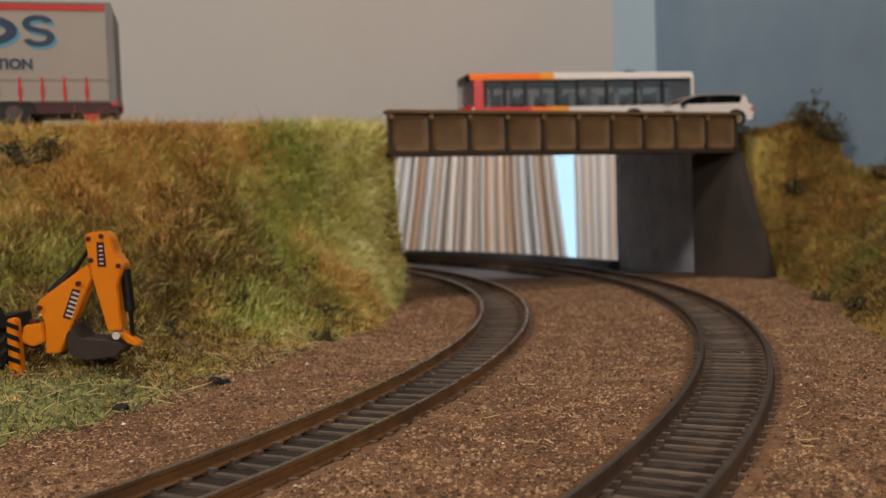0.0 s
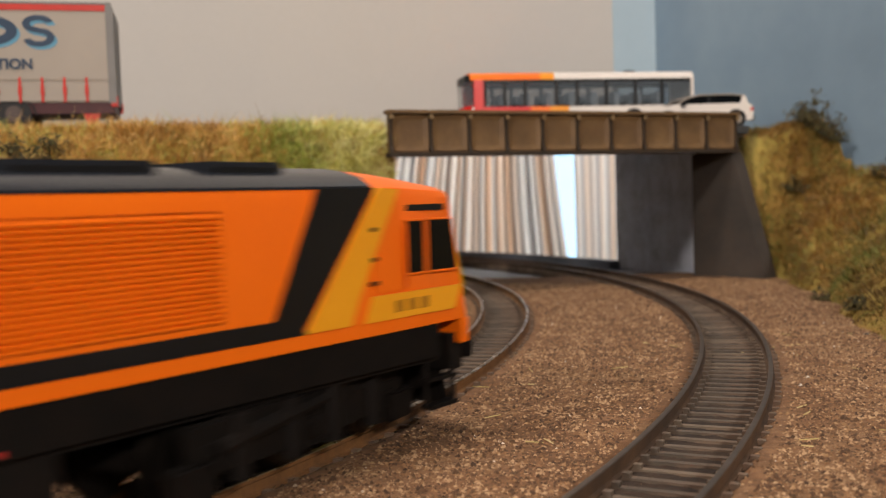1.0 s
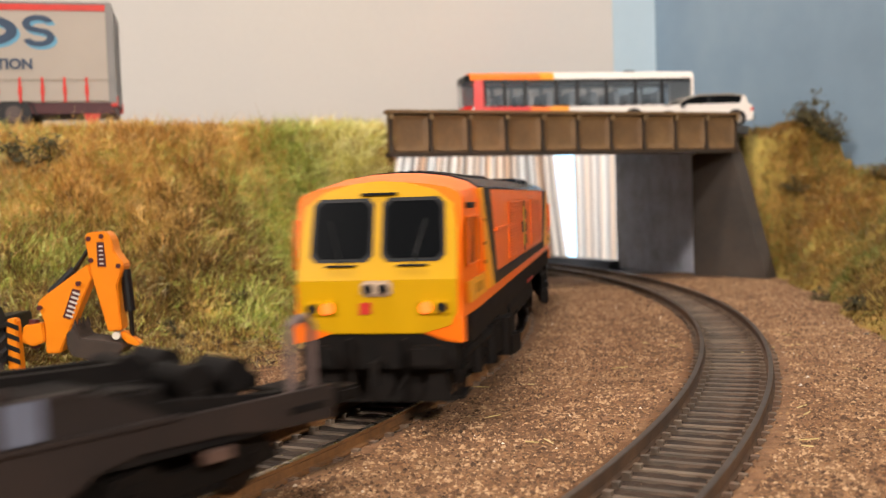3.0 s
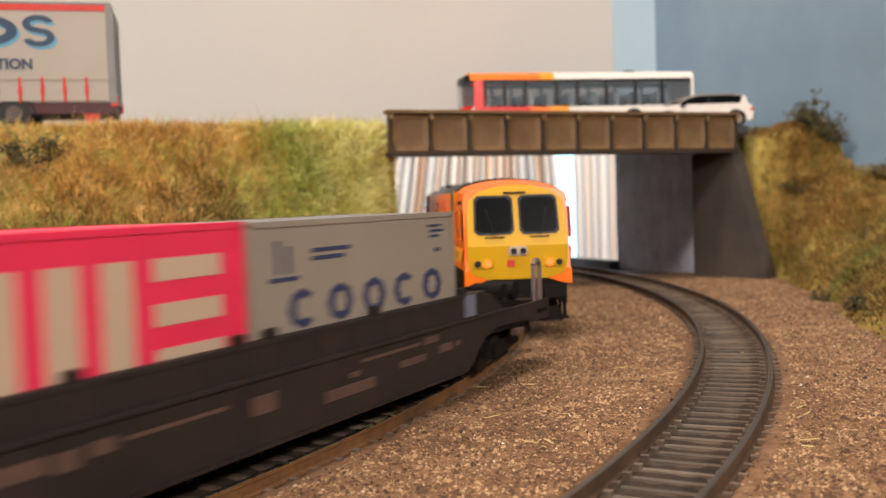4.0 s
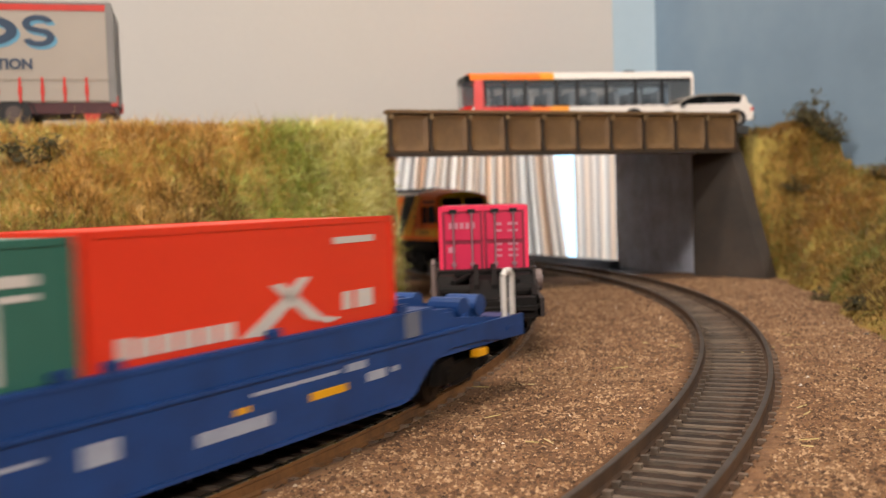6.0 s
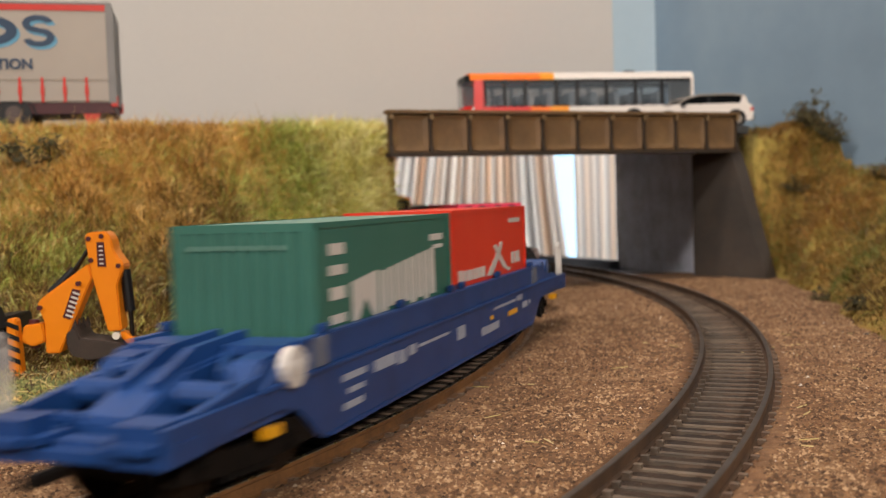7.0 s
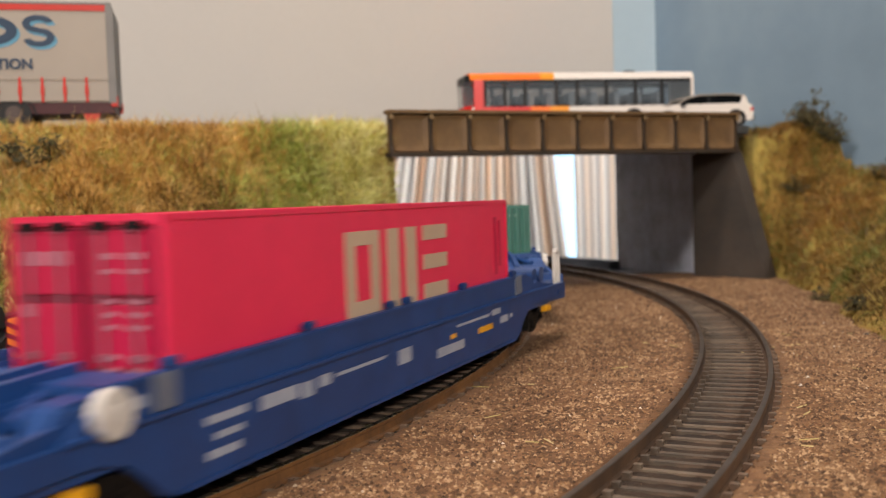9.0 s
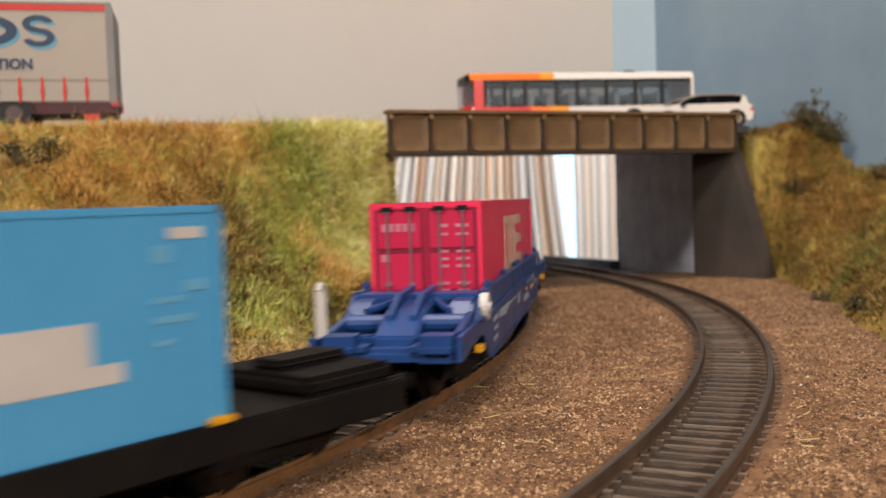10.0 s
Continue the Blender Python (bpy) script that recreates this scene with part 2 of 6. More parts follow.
def curtain_mat(low, mid, tan):
    """Woven cloth with printed tan stripes and fold shade put into its grey; daylight shines through it."""
    m = bpy.data.materials.new("striped_fold_shade_curtain")
    m.use_nodes = True
    nd, ln = m.node_tree.nodes, m.node_tree.links
    b, out = nd["Principled BSDF"], nd["Material Output"]
    at = nd.new("ShaderNodeAttribute")
    at.attribute_name = "across"
    def ramp(stops):
        r = nd.new("ShaderNodeValToRGB")
        el = r.color_ramp.elements
        for i, (p, c) in enumerate(stops):
            e = el[i] if i < 2 else el.new(p)
            e.position, e.color = p, rgb(c)
        return r

    def noise_1d(scale, detail):
        n = nd.new("ShaderNodeTexNoise")
        n.noise_dimensions = "1D"
        n.inputs["Scale"].default_value = scale
        n.inputs["Detail"].default_value = detail
        ln.new(at.outputs["Fac"], n.inputs["W"])
        return n.outputs["Fac"]

    # Grey wave as wide as the folds: their shade, put into the cloth's colour.
    wave = nd.new("ShaderNodeMath")
    wave.operation = "MULTIPLY"
    wave.inputs[1].default_value = 2 * math.pi / 0.0086
    ln.new(at.outputs["Fac"], wave.inputs[0])
    add = nd.new("ShaderNodeMath")
    add.operation = "MULTIPLY_ADD"
    add.inputs[1].default_value = 7.0
    ln.new(noise_1d(60.0, 1.0), add.inputs[0])
    ln.new(wave.outputs[0], add.inputs[2])
    sn = nd.new("ShaderNodeMath")
    sn.operation = "SINE"
    ln.new(add.outputs[0], sn.inputs[0])
    half = nd.new("ShaderNodeMath")
    half.operation = "MULTIPLY_ADD"
    half.inputs[1].default_value = half.inputs[2].default_value = 0.5
    ln.new(sn.outputs[0], half.inputs[0])
    stripes = ramp(((0.0, low), (0.28, mid), (0.55, "e8ded4"), (1.0, "f6eee6")))
    ln.new(half.outputs[0], stripes.inputs[0])
    tint = ramp(((0.46, "ffffff"), (0.57, tan), (0.66, "ffffff")))
    ln.new(noise_1d(45.0, 2.0), tint.inputs[0])
    r = nd.new("ShaderNodeMix")
    r.data_type, r.blend_type = "RGBA", "MULTIPLY"
    r.inputs[0].default_value = 1.0
    ln.new(stripes.outputs[0], r.inputs[6])
    ln.new(tint.outputs[0], r.inputs[7])
    cloth = r.outputs[2]
    ln.new(cloth, b.inputs["Base Color"])
    b.inputs["Roughness"].default_value = 0.9
    tr = nd.new("ShaderNodeBsdfTranslucent")
    ln.new(cloth, tr.inputs["Color"])
    mx = nd.new("ShaderNodeMixShader")
    mx.inputs[0].default_value = 0.6
    ln.new(b.outputs[0], mx.inputs[1])
    ln.new(tr.outputs[0], mx.inputs[2])
    ln.new(mx.outputs[0], out.inputs["Surface"])
    return m


M_CURTAIN = curtain_mat("b0a8a2", "c8c0ba", "f4dcc6")
M_CURTAIN_PALE = curtain_mat("ccc6c2", "d6d0cc", "f6eae0")
# Louvre backing slightly deeper than the body: recess shade put into its orange.
M_ORANGE_DEEP = mat("loco_orange_recess_shade", ["e2640d", "ea6c12"], 60, rough=0.45)
M_LOCK = mat("lock_rod_grey", ["8a5a66", "9a7480"], 8, rough=0.4, metal=0.3)
M_PRINT_DOOR = mat("print_pale_pink", ["b06a7c", "bc7888"], 8, rough=0.5, grain=0.1)
M_PLATE = mat("grey_plate", ["5c6272", "6a7080"], 8, rough=0.5, grain=0.1)
M_PRINT_DIM = mat("print_dim", ["8f96a8", "a0a6b4"], 6, rough=0.55, grain=0.25, fine=1.2)
M_PRINT_FAINT = mat("print_faint", ["5f9fc4", "68a6c8"], 8, rough=0.5)
M_SEAT = mat("bus_seat", ["8a939a", "98a0a6"], 10, rough=0.8)
M_PRINT_BLUE = mat("print_dark_blue", ["16304a", "1c3852"], 15, rough=0.5)
M_PRINT_SKY = mat("print_sky", ["4f8aa8", "5a94b0"], 15, rough=0.5)
M_BUCKET = mat("bucket_dark", ["2a211c", "3a2c24"], 8, rough=0.7, grain=0.25, bump=0.1)
M_PRINT_RUST = mat("print_faded_brown", ["4f3c34", "5c463c"], 6, rough=0.6, grain=0.3, fine=1.5)
M_STRAW = mat("straw", ["8a7a4a", "a8965e", "b8a878"], 6, rough=0.8, island=0.6)
M_FADED = mat("faded_fitting", ["5a4c48", "6a5a56"], 6, rough=0.6, grain=0.2)
M_HUB = mat("hub_dark", ["463a37", "52443f"], 6, rough=0.6)
M_AMBER_DARK = mat("amber_print", ["a06a10", "ac7416"], 8, rough=0.5)
# Backing of the pink doors: shade of the recess lines put into its pink.
M_PINK_DARK = mat("container_pink_recess_shade", ["7a0e2e", "861234"], 20, rough=0.5)
# Darker copy of the static grass, with the right bank's shade in its colours.
M_GRASS_SHADED = mat("shaded_static_grass", ["463616", "735826", "9c7638", "7a6e30", "5e6a2c", "8c843e", "a68e4c", "745424"], 40, lo=0.33, hi=0.67, rough=0.55, island=0.11, grain=0.35, fine=9, spec=0.4, dirt="30220a", dirt_amount=0.8, dirt_size=22)
M_GRASS_OCHRE = mat("ochre_grass", ["94682a", "c08e40", "e0b468", "cca65a"], 12, rough=0.5, island=0.5, grain=0.2, spec=0.6)
# Ochre and green grass again, darkened to carry the right bank's shade.
M_OCHRE_SHADED = mat("shaded_ochre_grass", ["64441a", "8a6028", "a87c3c", "987434"], 12, rough=0.55, island=0.5, grain=0.2, spec=0.4)
M_GREEN_SHADED = mat("shaded_green_grass", ["464e1a", "626c28", "808840"], 12, rough=0.55, island=0.5, grain=0.2, spec=0.4)
M_GRASS_GREEN = mat("green_grass", ["727e2c", "96a640", "b4c05c", "c8ce74"], 12, rough=0.5, island=0.5, grain=0.2, spec=0.6)
M_GRASS_PALE = mat("pale_grass", ["bcb456", "dcd680", "eeeaae"], 12, rough=0.45, island=0.5, grain=0.2, spec=0.7)
M_GRASS_BROWN = mat("dead_grass", ["4a3616", "685022", "866a34"], 12, rough=0.6, island=0.5, grain=0.2, spec=0.3)
M_FLOCK = mat("green_flock", ["4e5228", "686a36", "84844a"], 9, rough=0.85, island=0.6)
M_CRUMB_DARK = mat("darkest_crumb", ["402a18", "563c24"], 6, rough=0.9, island=0.5)
M_CRUMB = mat("dark_crumb", ["4a3827", "5c4632"], 6, rough=0.9)
# ---- the room round the layout ----
def slab(name, x0, x1, y0, y1, z0, z1, material, label, category):
    ob = part(name, boxed(x0, x1, y0, y1, z0, z1), material)
    return tagged(ob, label, category, kind="structure")


slab("floor", -2000, 2000, -2000, 1500, -960, -920, M_ROOM, "plain pale floor of the room under the layout", "floor")
slab("ceiling", -2000, 2000, -2000, 1500, 1450, 1490, M_ROOM, "plain pale ceiling above the layout", "ceiling")
slab("wall_west", -2040, -2000, -2000, 1500, -920, 1450, M_ROOM, "plain pale side wall of the room", "wall")
slab("wall_east", 2000, 2040, -2000, 1500, -920, 1450, M_ROOM, "plain pale side wall of the room", "wall")
slab("wall_south", -2000, 2000, -2040, -2000, -920, 1450, M_ROOM, "plain pale wall behind the layout", "wall")
bm = boxed(-2000, -500, 1500, 1540, -920, 1450)
box(bm, 700, 2000, 1500, 1540, -920, 1450)
box(bm, -500, 700, 1500, 1540, 700, 1450)
box(bm, -500, 700, 1500, 1540, -920, -300)
tagged(part("wall_north", bm, M_ROOM), "pale wall with a window opening behind the curtain", "wall", kind="structure")
window = thing("window_1", "bright daylit window behind the striped curtain", "window", kind="structure")
for x0, x1, z0, z1 in ((-500, -470, -300, 700), (670, 700, -300, 700), (-470, 670, 670, 700), (-470, 670, -300, -270)):
    part("window_frame", boxed(x0, x1, 1505, 1535, z0, z1, bevel=4), M_WHITE, window)
day = part("daylight", boxed(-1500, 1700, 1900, 1905, -900, 1500), glow_mat("daylight", "b8e0ff", 1.9))
tagged(day, "bright bluish daylight outside the window", "backdrop", kind="structure")


def curtain(name, x0, x1, y, lean, label, seed, edge=0.0, fold=2.3, cloth=None):
    """A hanging cloth in soft folds; its free edge is drawn in by edge from top to bottom."""
    rnd = random.Random(seed)
    nx, nz = 640, 40
    ph = [rnd.uniform(0, 6.28) for _ in range(6)]
    vs, fs = [], []
    for back in (0, 1):
        for j in range(nz + 1):
            v = j / nz
            z = -250 + 900 * v
            for i in range(nx + 1):
                u = i / nx
                pull = edge * min(1.0, max(0.0, (110 - z) / 140.0)) ** 1.3
                x = x0 + u * (x1 - x0 + pull) + lean * (z - 50) * min(1.0, (1 - u) * 4) + (7 * math.sin(z / 45 + u * 9 + ph[5]) * (1 - v) * (1 - u) if edge else 0)
                w = u * (x1 - x0)
                d = fold * math.sin(w / 1.369 + ph[0] + 0.9 * math.sin(w / 17 + ph[1])) + 3.0 * math.sin(w / 9.5 + ph[2] + z / 160)
                vs.append((x, y + d + back * 0.8, z))
    n = (nz + 1) * (nx + 1)
    for b in (0, n):
        for j in range(nz):
            for i in range(nx):
                a = b + j * (nx + 1) + i
                f = (a, a + 1, a + nx + 2, a + nx + 1)
                fs.append(f if b == 0 else f[::-1])
    ob = mesh_np(name, vs, fs, cloth or M_CURTAIN)
    for p in ob.data.polygons:
        p.use_smooth = True
    at = ob.data.attributes.new("across", "FLOAT", "POINT")
    u = np.tile(np.linspace(0, (x1 - x0) * 0.001, nx + 1), 2 * (nz + 1)).astype(np.float32)
    at.data.foreach_set("value", u)
    return tagged(ob, label, "curtain")


curtain("curtain", -412, 121, 1050, 0.22, "striped white and tan curtain hanging in folds, fold shade in its grey", 3, 14)
curtain("curtain", 143.5, 428, 1060, 0.0, "striped pale curtain hanging in soft folds, fold shade in its grey", 5, fold=0.7, cloth=M_CURTAIN_PALE)

# ---- the baseboard and its ballast ----
DECK_Z = 77.0


def road_line(x):
    return 430 + (x + 24) * 0.29


def wobble(x, y, size, amp, seed=0.0):
    return amp * noise.noise(Vector((x / size, y / size, seed)))


def bank_left(x, y):
    r = math.hypot(x - C1[0], y - C1[1])
    toe = 464 + wobble(x, y, 30, 6, 3) + 10 * min(1, max(0, (y - 280) / 80))
    dt = toe - r
    dl = (road_line(x) - y) * 0.96
    if dt <= 0:
        return -1.2 + 0.05 * dt if dt > -30 else -3.5
    if x > -28 and y > 432:
        return -3.5
    if dl <= 0:
        return 77.5
    s = dt / (dt + dl)
    e = 2.0 - 0.55 * min(1, max(0, (y - 290) / 100))
    z = 77.5 * s ** e
    k = min(1, z / 14) * min(1, dl / 9)
    return z + 0.8 + k * (wobble(x, y, 36, 13, 7) + wobble(x, y, 14, 6, 9))


def bank_right(x, y):
    r = math.hypot(x - C2[0], y - C2[1])
    off = r - R2 - 43 - 30 * min(1, max(0, (y - 330) / 150)) + wobble(x, y, 25, 5, 13)
    if off <= 0:
        return -1.2 if off > -30 else -3.0
    dl = max(0.0, 506 + 0.2 * (x - 150) - y)
    s = off / (off + dl)
    z = 74.0 * s ** 0.8
    k = min(1, z / 14)
    return z + 0.8 + k * (wobble(x, y, 30, 8, 17) + wobble(x, y, 12, 5, 19))


def grid_mesh(name, x0, x1, y0, y1, step, fz, material, keep):
    nx, ny = int((x1 - x0) / step) + 1, int((y1 - y0) / step) + 1
    vs, fs = [], []
    for j in range(ny):
        for i in range(nx):
            x, y = x0 + i * step, y0 + j * step
            vs.append((x, y, fz(x, y)))
    for j in range(ny - 1):
        for i in range(nx - 1):
            a = j * nx + i
            q = (vs[a], vs[a + 1], vs[a + nx + 1], vs[a + nx])
            if keep(q[0][0] + step / 2, q[0][1] + step / 2, max(p[2] for p in q)):
                fs.append((a, a + 1, a + nx + 1, a + nx))
    ob = mesh_np(name, vs, fs, material)
    for p in ob.data.polygons:
        p.use_smooth = True
    return ob


def ballast_height(x, y):
    r1 = abs(math.hypot(x - C1[0], y - C1[1]) - R1)
    r2 = abs(math.hypot(x - C2[0], y - C2[1]) - R2)
    lift = 1.35 * min(1, max(0, (r1 - 8.8) / 1.5)) * min(1, max(0, (r2 - 8.8) / 1.8))
    return lift + wobble(x, y, 40, 0.4, 1) + wobble(x, y, 7, 0.35, 2) + wobble(x, y, 2.4, 0.35, 4) - 0.45 + 0.45 * min(1, lift)


def on_board(x, y, z):
    return y < 520 or (x > 70 and y < 670) or math.hypot(x - C2[0], y - C2[1]) < R2 + 46


ground = grid_mesh("ground", -230, 290, -60, 560, 1.6, ballast_height, M_BALLAST, lambda x, y, z: y < 545)
tagged(ground, "fine brown ballast spread round the tracks", "ballast", kind="structure")
board = grid_mesh("baseboard", -1080, 420, -420, 1060, 10, lambda x, y: -2.4, M_BOARD, on_board)
tagged(board, "bare grey-painted baseboard under the tracks", "baseboard", kind="structure")
bm = bmesh.new()
prev = None
for i in range(81):
    a = math.radians(20 + 67 * i / 80)
    ring = [bm.verts.new((*arc(C2, R2 + 44 + u, a), v)) for u, v in ((0, -30), (0, 3.5), (8, 3.5), (8, -30))]
    if prev:
        for k in range(4):
            bm.faces.new((prev[k], prev[(k + 1) % 4], ring[(k + 1) % 4], ring[k]))
    prev = ring
tagged(part("board_edge", bm, M_LIP), "dark raised edge strip along the baseboard's rim", "edge strip", kind="structure")

bm = boxed(-1070, 410, -410, 500, -60, -4)
for x in (-1040, 380):
    for y in (-380, 470):
        box(bm, x - 25, x + 25, y - 25, y + 25, -918, -60)
tagged(part("baseboard_trestle", bm, M_ROOM), "plain trestle frame carrying the baseboard", "trestle", kind="structure")

# ---- banks ----
left_bank = grid_mesh("embankment_left", -330, 0, 60, 530, 3.0, bank_left, M_SOIL, lambda x, y, z: z > -1.5 and y < road_line(x) + (26 if x < -80 else 90))
tagged(left_bank, "grassy embankment rising from the track to the road", "embankment", kind="structure")
right_bank = grid_mesh("embankment_right", 100, 330, 120, 600, 3.0, bank_right, M_SOIL, lambda x, y, z: z > -1.5 and (y < 500 or x > 150) and x - 142 < (640 - y) * 0.553 - 6)
tagged(right_bank, "rough grassy bank falling to the track", "embankment", kind="structure")


def field(f, x0, x1, y0, y1, step):
    """f sampled once on a lattice, to be looked up for whole arrays."""
    nx, ny = int((x1 - x0) / step) + 2, int((y1 - y0) / step) + 2
    g = np.array([[f(x0 + i * step, y0 + j * step) for i in range(nx)] for j in range(ny)])

    def at(x, y):
        u, v = np.clip((x - x0) / step, 0, nx - 1.001), np.clip((y - y0) / step, 0, ny - 1.001)
        i, j = u.astype(int), v.astype(int)
        a, b = u - i, v - j
        return (g[j, i] * (1 - a) + g[j, i + 1] * a) * (1 - b) + (g[j + 1, i] * (1 - a) + g[j + 1, i + 1] * a) * b
    return at


def grass_bank(fz, area, keep, count, mixes, base, base_label, seed, lo, hi):
    """Static grass that covers a slope evenly, in locks that lean together; mixes: (material, label, spots (x, y, reach))."""
    rs = np.random.RandomState(seed)
    x0, x1, y0, y1 = area
    h = field(fz, x0 - 6, x1 + 6, y0 - 6, y1 + 6, 1.6)
    thick = field(lambda x, y: noise.noise(Vector((x / 20, y / 20, seed))), *area, 4)
    locks = [field(lambda x, y, k=k: noise.noise(Vector((x / 7, y / 7, seed + 3 * k))), *area, 1.6) for k in range(3)]
    x, y = rs.uniform(x0, x1, count * 8), rs.uniform(y0, y1, count * 8)
    z = h(x, y)
    gx, gy = (h(x + 1.6, y) - z) / 1.6, (h(x, y + 1.6) - z) / 1.6
    steep = np.sqrt(1 + np.minimum(gx * gx + gy * gy, 30))
    ok = keep(x, y) & (z > -0.5) & (rs.rand(len(x)) < steep / 4.5 * (0.75 + 0.7 * thick(x, y)))
    x, y, z, gx, gy = (a[ok][:count] for a in (x, y, z, gx, gy))
    n = len(x)
    k = 1.0 / np.sqrt(gx * gx + gy * gy + 1)
    d = np.stack([-gx * k * 0.6, -gy * k * 0.6, 0.4 + 0.4 * k], 1) + 1.0 * np.stack([f(x, y) for f in locks], 1) + rs.normal(0, 0.3, (n, 3))
    d /= np.linalg.norm(d, axis=1)[:, None]
    low = np.clip((z + 1) / 14, 0.25, 1)
    lens = (rs.uniform(lo, hi, n) * low * (1 + 0.8 * np.maximum(0, locks[0](x + 3, y))))[:, None]
    side = np.cross(d, rs.normal(0, 1, (n, 3)))
    side /= np.linalg.norm(side, axis=1)[:, None]
    wid = 0.08 + 0.13 * rs.rand(n, 1)
    foot = np.stack([x, y, z - 0.3], 1)
    mid = foot + d * lens * 0.55
    tip = foot + (d + rs.normal(0, 0.22, (n, 3)) - [0, 0, 0.25]) * lens
    v = np.stack([foot - side * wid, foot + side * wid, mid - side * wid * 0.8, mid + side * wid * 0.8, tip], 1)
    w = [np.full(n, 0.55)]
    for material, _, spots in mixes:
        w.append(sum((2.8 if material is M_GRASS_BROWN else 1.8) * np.exp(-((x - a) ** 2 + (y - b) ** 2) / (r * r)) for a, b, r in spots) * np.clip(0.9 + 1.6 * locks[2](x, y), 0, 2))
    w = np.cumsum(np.stack(w), 0)
    pick = (rs.rand(n) * w[-1] > w).sum(0)
    for i, (material, label, _) in enumerate([(base, base_label, ())] + mixes):
        q = v[pick == i]
        f = np.arange(len(q))[:, None] * 5
        f = np.concatenate([f + [0, 1, 3], f + [0, 3, 2], f + [2, 3, 4]], 0)
        tagged(mesh_np("embankment_grass", q.reshape(-1, 3), f, material), label, "grass", kind="stuff")


def keep_left(x, y):
    line = road_line(x)
    toe = 464 - np.hypot(x - C1[0], y - C1[1])
    bare = np.clip(toe / 34, 0, 1) < np.random.RandomState(5).rand(len(x)) * (y < 300)
    return (x > -y * 0.52 - 18) & (y < line + np.where(x < -80, 14, 60)) & ~((x > -26) & (y > line + 2)) & ~bare


def keep_right(x, y):
    return (x < y * 0.52 + 15) & ~((y > 500) & (x < 150)) & (x - 142 < (640 - y) * 0.553 - 6)


grass_bank(bank_left, (-290, -6, 120, 490), keep_left, 250000, [
    (M_GRASS_OCHRE, "ochre static grass in drifts on the bank", ((-118, 393, 26), (-82, 401, 15), (-137, 361, 20), (-38, 378, 13), (-104, 350, 14), (-150, 395, 20))),
    (M_GRASS_GREEN, "fresh green static grass in drifts, darkened for the bank's shade", ((-75, 392, 12), (-60, 411, 14), (-57, 328, 15), (-58, 366, 11), (-128, 330, 14))),
    (M_GRASS_PALE, "pale yellow-green static grass near the bridge", ((-36, 420, 13), (-32, 411, 12), (-48, 425, 10), (-42, 400, 9), (-36, 392, 8))),
    (M_GRASS_BROWN, "dead brown static grass in hollows of the bank", ((-88, 374, 14), (-95, 340, 20), (-66, 351, 13), (-116, 312, 20), (-130, 345, 10), (-40, 345, 10), (-80, 300, 16), (-97, 285, 22), (-76, 256, 18), (-112, 262, 18)))],
    M_GRASS, "olive, green and straw static grass covering the bank", 11, 2.8, 8.5)
# Base, ochre and green here are the copies with shade in their colour.
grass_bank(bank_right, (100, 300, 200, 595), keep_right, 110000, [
    (M_OCHRE_SHADED, "ochre static grass in drifts on the bank", ((182, 503, 20), (178, 462, 22), (205, 480, 22), (160, 420, 14))),
    (M_GREEN_SHADED, "green static grass in drifts, darkened for the bank's shade", ((160, 495, 12), (158, 462, 12), (215, 500, 12), (160, 390, 10))),
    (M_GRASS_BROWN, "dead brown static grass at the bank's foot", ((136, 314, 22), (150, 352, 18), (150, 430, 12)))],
    M_GRASS_SHADED, "ochre and olive static grass, darkened for the bank's shade", 12, 2.6, 6.5)


def flock():
    """Short crumbs of pale green foam scattered over the foot of the slope."""
    rs = np.random.RandomState(8)
    x, y = rs.normal(-95, 14, 4500), rs.normal(218, 18, 4500)
    h = field(bank_left, -160, -20, 130, 320, 2.0)
    z = h(x, y)
    ok = (z > -0.6) & (x > -160) & (x < -20) & (y > 130) & (y < 320)
    c = np.stack([x, y, z + 0.2], 1)[ok]
    n = len(c)
    d = np.array([(1, 0, 0), (-0.5, 0.87, 0), (-0.5, -0.87, 0), (0, 0, 1.1)])
    v = c[:, None] + (d[None] + rs.normal(0, 0.35, (n, 4, 3))) * rs.uniform(0.35, 1.1, (n, 1, 1))
    f = (np.arange(n)[:, None, None] * 4 + np.array([(0, 1, 3), (1, 2, 3), (2, 0, 3)])[None]).reshape(-1, 3)
    tagged(mesh_np("green_flock", v.reshape(-1, 3), f, M_FLOCK), "pale green foam flock at the bank's foot", "flock", kind="stuff")


flock()

